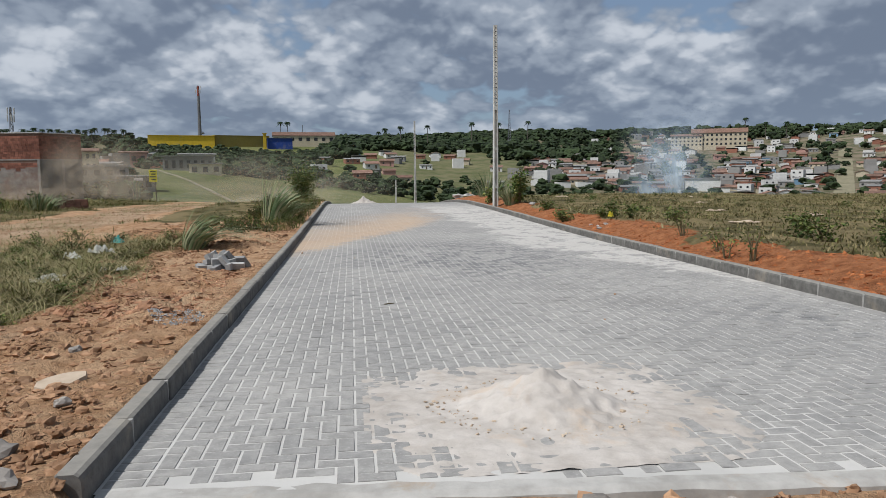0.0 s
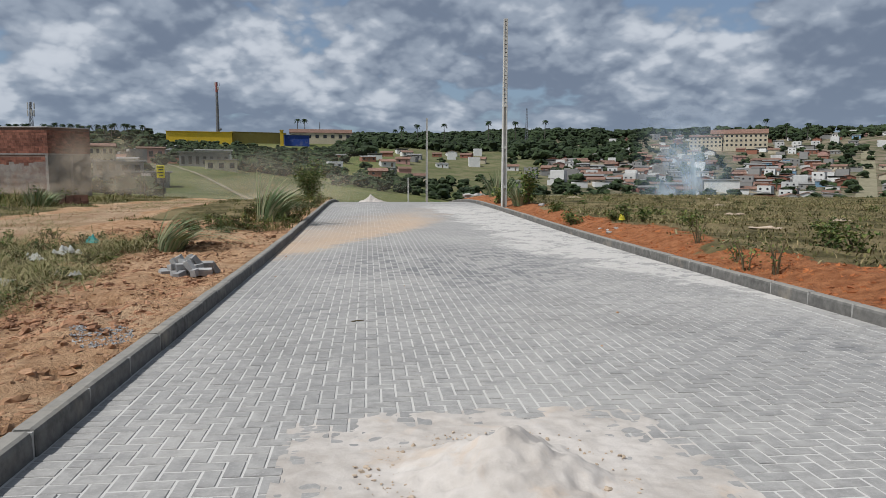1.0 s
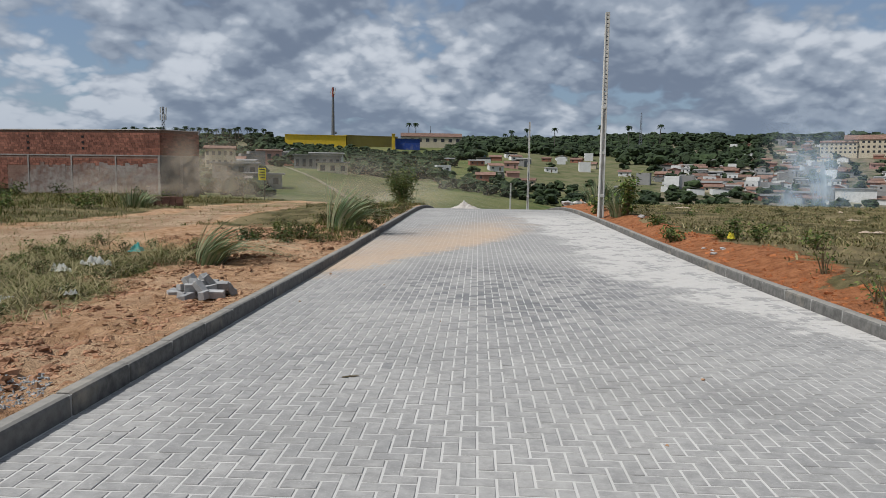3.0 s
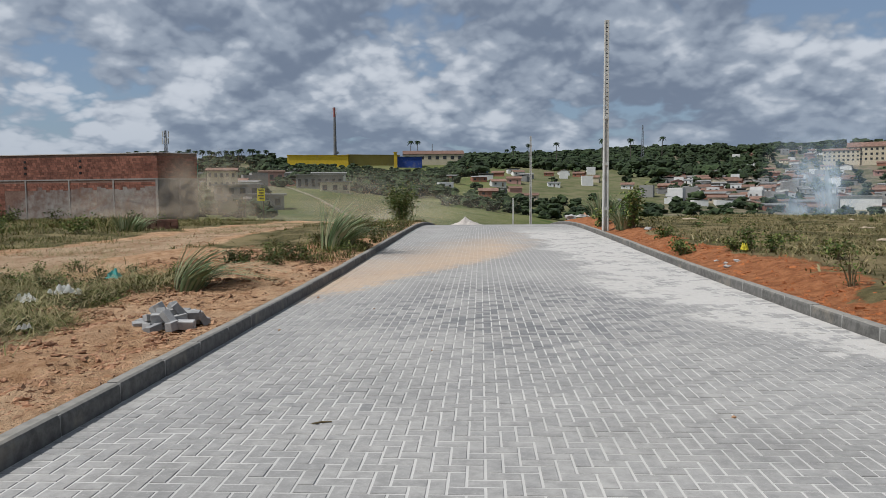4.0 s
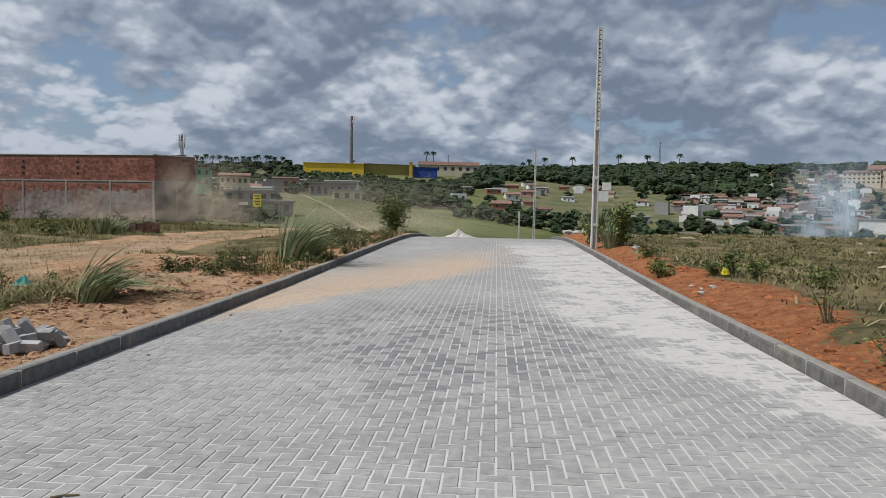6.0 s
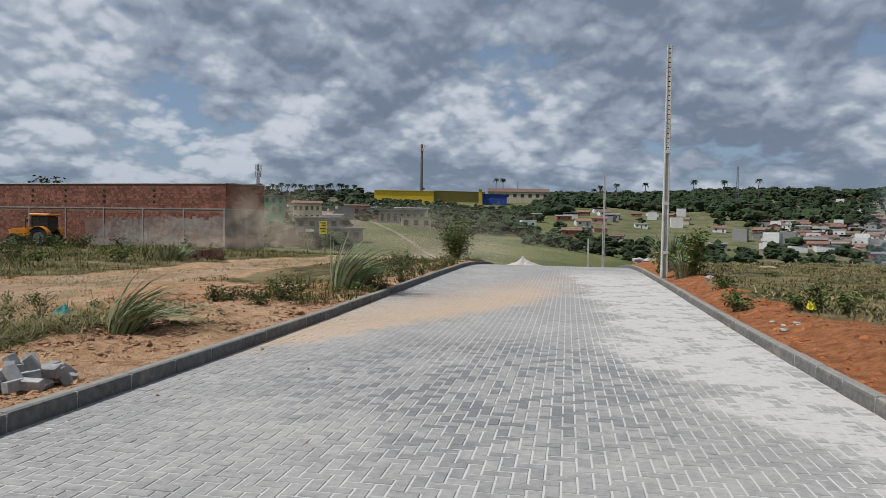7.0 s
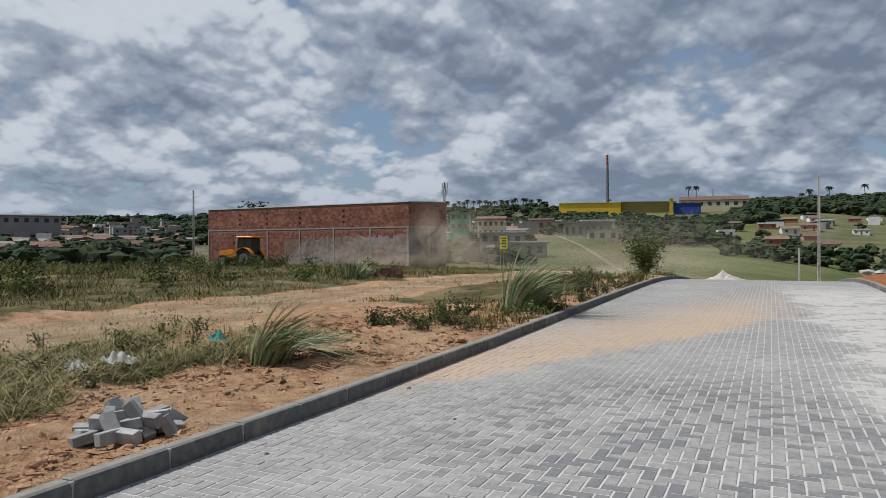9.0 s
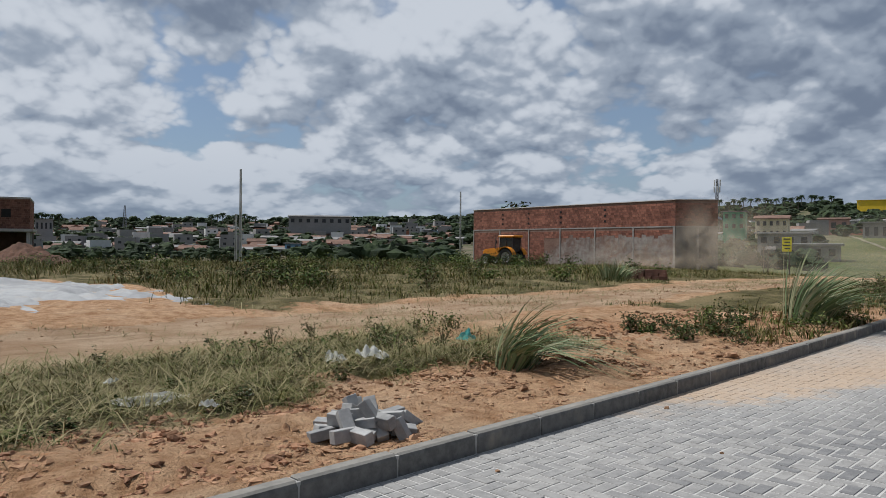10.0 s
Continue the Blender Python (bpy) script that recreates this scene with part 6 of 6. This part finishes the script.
def woods():
    """Every far tree: a trunk and a crown of several ragged clumps."""
    def add(n, az0, az1, r0, r1, s0, s1, keep=1.0, seed=1):
        rng = random.Random(seed)
        for i in range(n):
            az, r = rng.uniform(az0, az1), math.sqrt(rng.uniform(r0 * r0, r1 * r1))
            x, y = polar(az, r)
            if not (2.5 < az < 16.5 and 505 < r < 556):
                TREES.append((x, y, rng.uniform(s0, s1) * (0.55 if 2.5 < az < 16.5 and r > 400 else 1.0)))
    add(420, 0, 16, 430, 740, 4.5, 9.0, seed=1)
    add(560, -13, 1, 510, 760, 4.5, 9.0, seed=24)
    add(360, -44, -8, 690, 800, 5.5, 10.0, seed=2)
    add(420, 14, 45, 470, 700, 4.5, 8.0, seed=3)
    add(300, 45, 84, 520, 660, 3.5, 7.5, seed=4)
    add(150, 16, 45, 300, 470, 4.0, 7.0, seed=14)
    add(120, -12, 18, 560, 660, 4.0, 8.0, seed=15)
    add(300, 3, 15, 270, 440, 3.5, 6.5, seed=5)
    add(330, 1, 17, 425, 505, 5.0, 8.0, seed=21)
    add(260, -21, -11, 455, 740, 4.5, 9.0, seed=22)
    add(90, -12, 4, 225, 290, 2.5, 4.5, seed=6)
    add(55, 17, 26, 110, 190, 2.0, 4.0, seed=7)
    add(60, 44, 56, 130, 260, 3.0, 5.5, seed=8)
    add(160, 50, 84, 175, 235, 2.2, 4.0, seed=23)
    add(60, -30, -9, 250, 300, 2.5, 4.5, seed=9)
    add(70, 56, 80, 250, 480, 3.0, 6.0, seed=11)
    protos = []
    for i in range(8):
        rng = random.Random(90 + i)
        vs, fs, off = [], [], 0
        for c in range(9):
            bm = lump(900 + i * 10 + c, 0.8, 0.42, 1, 0.15)
            a, rr = rng.uniform(0, 6.28), rng.uniform(0.15, 0.75)
            ctr = Vector((rr * math.cos(a), rr * math.sin(a), 0.75 + rng.uniform(-0.35, 0.55)))
            s = rng.uniform(0.28, 0.6)
            bm.verts.ensure_lookup_table()
            vs += [tuple(v.co * s * (1 + rng.uniform(-0.16, 0.16)) + ctr) for v in bm.verts]
            fs += [[v.index + off for v in f.verts] for f in bm.faces]
            off += len(bm.verts)
            bm.free()
        protos.append((np.array(vs), np.array(fs)))
    T = np.array(TREES)
    z = terrain(T[:, 0], T[:, 1])
    VV, FF, off = [], [], 0
    rng = np.random.RandomState(6)
    for (x, y, s), zz in zip(TREES, z):
        v, f = protos[rng.randint(8)]
        a = rng.uniform(0, 6.28)
        R = np.array([[math.cos(a), -math.sin(a), 0], [math.sin(a), math.cos(a), 0], [0, 0, 1]])
        VV.append(v @ R.T * np.array([s * 0.75, s * 0.75, s * 0.62]) + np.array([x, y, zz - s * 0.12]))
        FF.append(f + off)
        off += len(v)
    ob = new("woods", quads_mesh("woods", np.concatenate(VV), np.concatenate(FF), M_CROWN))
    tagged(ob, "dark green trees covering the far hillsides", "trees", kind="stuff")


woods()


# ---- edge of the paving ----
M_EDGE = plain("edge_mortar", (0.30, 0.285, 0.26), (0.46, 0.44, 0.41), 9, 0.95, 0.8, 0.01, 0.0, stain=(0.36, 0.28, 0.20))


def edge_strip():
    """A hand-laid band of mortar, uneven along both its sides."""
    bm = bmesh.new()
    rings = []
    for i in range(141):
        x = 0.01 + (ROAD_W - 0.02) * i / 140
        y = float(street_end(x))
        a, b = 0.045 * noise.noise(Vector((x * 2.3, 0, 7))), 0.03 * noise.noise(Vector((x * 5.1, 3, 7)))
        h = 0.006 * noise.noise(Vector((x * 6, 5, 1)))
        rings.append([bm.verts.new(c) for c in ((x, y - 0.085 + a, -0.10), (x, y - 0.075 + a, -0.022 + h), (x, y - 0.03 + a * 0.5, -0.004 + h), (x, y + 0.06 + b, -0.001 + h), (x, y + 0.075 + b, -0.012), (x, y + 0.075 + b, -0.10))])
    for r0, r1 in zip(rings, rings[1:]):
        for k in range(5):
            bm.faces.new((r0[k], r0[k + 1], r1[k + 1], r1[k]))
    bm.faces.new(rings[0][::-1])
    bm.faces.new(rings[-1])
    bmesh.ops.recalc_face_normals(bm, faces=bm.faces)
    part("edge_strip", bm, M_EDGE, ROAD, "rough pale mortar edge of the paving")


edge_strip()


# ---- smoke and dust hanging in the air ----
def vapour_material(name, color, strength, scale):
    """A thin veil: mostly clear, thickest along its middle, torn by turbulence."""
    m, k = material(name)
    c = k.n("ShaderNodeTexCoord").outputs["Object"]
    x, _, z = k.xyz(c)
    n = k.noise(c, scale, 7.0, 0.6, 0.6)
    ax = k.math("ABSOLUTE", x)
    body = k.math("MULTIPLY", k.step(ax, 1.0, 0.1), k.math("MULTIPLY", k.step(z, 1.0, 0.25), k.step(z, -0.02, 0.12)))
    a = k.math("MULTIPLY", k.math("MULTIPLY", body, k.step(n, 0.30, 0.72)), strength)
    tr, df = k.n("ShaderNodeBsdfTransparent"), k.n("ShaderNodeBsdfDiffuse")
    df.inputs[0].default_value = (*color, 1)
    tl = k.n("ShaderNodeBsdfTranslucent")
    tl.inputs[0].default_value = (*color, 1)
    both = k.n("ShaderNodeAddShader")
    k.link(df.outputs[0], both.inputs[0])
    k.link(tl.outputs[0], both.inputs[1])
    mx = k.n("ShaderNodeMixShader")
    k.put(mx.inputs[0], a)
    k.link(tr.outputs[0], mx.inputs[1])
    k.link(both.outputs[0], mx.inputs[2])
    out = k.n("ShaderNodeOutputMaterial")
    k.link(mx.outputs[0], out.inputs[0])
    return m


def vapour(name, label, at, width, height, mat, rz, layers, depth, seed):
    """Billowing curtains one behind the other."""
    for s in range(layers):
        bm = bmesh.new()
        g = {}
        n = 24
        for i in range(n + 1):
            for j in range(n + 1):
                u, v = 2 * i / n - 1, j / n
                y = noise.noise(Vector((u * 1.5 + seed, v * 2, s * 3.1))) * depth / height
                g[i, j] = bm.verts.new((u, y + s * depth / height * 0.6, v))
        for i in range(n):
            for j in range(n):
                bm.faces.new((g[i, j], g[i + 1, j], g[i + 1, j + 1], g[i, j + 1]))
        ob = new(name, from_bm(name, bm, mat, True))
        ob.matrix_basis = pose(*at, 0, 0, rz + s * 3) @ Matrix.Diagonal((width / 2, height, height, 1))
        tagged(ob, label, "smoke", kind="stuff")


M_SMOKE = vapour_material("blue_smoke", (0.42, 0.49, 0.58), 0.5, 1.8)
M_DUST = vapour_material("tan_dust", (0.46, 0.385, 0.30), 0.42, 2.4)
M_HAZE = vapour_material("thin_dust", (0.46, 0.41, 0.335), 0.36, 1.6)
vapour("smoke_plume", "thin bluish smoke drifting up from the town", (78.5, 168.5, -5.0), 27, 25, M_SMOKE, -24, 3, 5, 1.0)
vapour("dust_cloud", "tan dust raised beside the brick building", (-17.0, 54.4, 0.0), 12, 5.4, M_DUST, -28, 3, 1.2, 4.0)
vapour("dust_cloud", "low tan dust along the foot of the brick building", (-23.5, 56.0, 0.0), 13, 2.6, M_DUST, -14, 2, 0.8, 2.0)
vapour("dust_cloud", "thin dust drifting over the meadow", (-9.0, 64.0, -1.5), 33, 6.0, M_HAZE, -25, 3, 2.0, 7.0)


# ---- pavers, last ----
def build_pavers():
    """A 90 degree herringbone of 0.2 x 0.1 m pavers with a border course along the kerbs; those of one stretch are parts of their own."""
    W, Lp, gap, ch = 0.1045, 0.209, 0.0155, 0.003
    rng = np.random.RandomState(3)
    cells = []
    x0, x1, y0, y1 = 0.215, ROAD_W - 0.215, 4.06, 62.0
    nx, ny = int((x1 - x0) / W) + 3, int((y1 - y0) / W) + 3
    for j in range(ny):
        for i in range(-1, nx):
            k = (i - j) % 4
            if k == 0:
                cells.append((x0 + i * W, y0 + j * W, Lp, W))
            elif k == 3:
                cells.append((x0 + i * W, y0 + j * W, W, Lp))
    out = []
    for cx, cy, sx, sy in cells:
        ax, bx, ay, by = max(cx, x0), min(cx + sx, x1), max(cy, y0), min(cy + sy, y1)
        if bx - ax > 0.03 and by - ay > 0.03:
            out.append((ax, ay, bx - ax, by - ay))
    y = y0
    while y < y1:
        out.append((0.004, y, 0.209, W))
        out.append((ROAD_W - 0.213, y, 0.209, W))
        y += W
    arr = np.array(out)
    arr = arr[arr[:, 1] > street_end(arr[:, 0]) + 0.04]
    own = (arr[:, 0] > 1.5) & (arr[:, 0] < 4.0) & (arr[:, 1] > 6.9) & (arr[:, 1] < 9.3)

    def shape(sx, sy):
        hx, hy = sx / 2 - gap / 2, sy / 2 - gap / 2
        v = [(-hx, -hy, -0.02), (hx, -hy, -0.02), (hx, hy, -0.02), (-hx, hy, -0.02),
             (-hx, -hy, -ch), (hx, -hy, -ch), (hx, hy, -ch), (-hx, hy, -ch),
             (-hx + ch, -hy + ch, 0), (hx - ch, -hy + ch, 0), (hx - ch, hy - ch, 0), (-hx + ch, hy - ch, 0)]
        f = [(8, 9, 10, 11)]
        for b in (0, 4):
            for s in range(4):
                f.append((b + s, b + (s + 1) % 4, b + 4 + (s + 1) % 4, b + 4 + s))
        return np.array(v), np.array(f)
    rest = arr[~own]
    unit_f = shape(1, 1)[1]
    V = np.empty((len(rest), 12, 3))
    hx, hy = rest[:, 2] / 2 - gap / 2, rest[:, 3] / 2 - gap / 2
    sgn = np.array([(-1, -1), (1, -1), (1, 1), (-1, 1)] * 3)
    inset = np.array([0] * 8 + [ch] * 4)
    lev = np.array([-0.02] * 4 + [-ch] * 4 + [0] * 4)
    V[:, :, 0] = (rest[:, 0] + rest[:, 2] / 2)[:, None] + sgn[None, :, 0] * (hx[:, None] - inset[None])
    V[:, :, 1] = (rest[:, 1] + rest[:, 3] / 2)[:, None] + sgn[None, :, 1] * (hy[:, None] - inset[None])
    tx, ty = rng.normal(0, 0.0055, (2, len(rest), 1))
    V[:, :, 2] = lev[None] + np.clip(rng.normal(0, 0.0012, (len(rest), 1)), -0.002, 0.003) + road_z(V[:, :, 1]) + tx * sgn[None, :, 0] * hx[:, None] + ty * sgn[None, :, 1] * hy[:, None]
    F = (unit_f[None] + 12 * np.arange(len(rest))[:, None, None]).reshape(-1, 4)
    me = bpy.data.meshes.new("pavers")
    me.vertices.add(len(rest) * 12)
    me.vertices.foreach_set("co", V.ravel())
    me.loops.add(F.size)
    me.loops.foreach_set("vertex_index", F.ravel())
    me.polygons.add(len(F))
    me.polygons.foreach_set("loop_start", np.arange(0, F.size, 4))
    me.polygons.foreach_set("loop_total", np.full(len(F), 4))
    me.polygons.foreach_set("use_smooth", np.zeros(len(F), bool))
    me.update(calc_edges=True)
    me.materials.append(M_PAVER)
    ob = part("paving", me, M_PAVER, ROAD, "grey concrete herringbone pavers dusted with sand")
    tagged(ob, kind="stuff")
    shared = {}
    for cx, cy, sx, sy in arr[own]:
        key = (round(sx, 3), round(sy, 3))
        if key not in shared:
            v, f = shape(*key)
            shared[key] = mesh_of("paver", v, f, M_PAVER)
        pv = part("paver", shared[key], M_PAVER, ROAD)
        pv.matrix_basis = pose(cx + sx / 2, cy + sy / 2, max(-0.002, rng.normal(0, 0.0012)), rng.normal(0, 0.45), rng.normal(0, 0.45))


build_pavers()
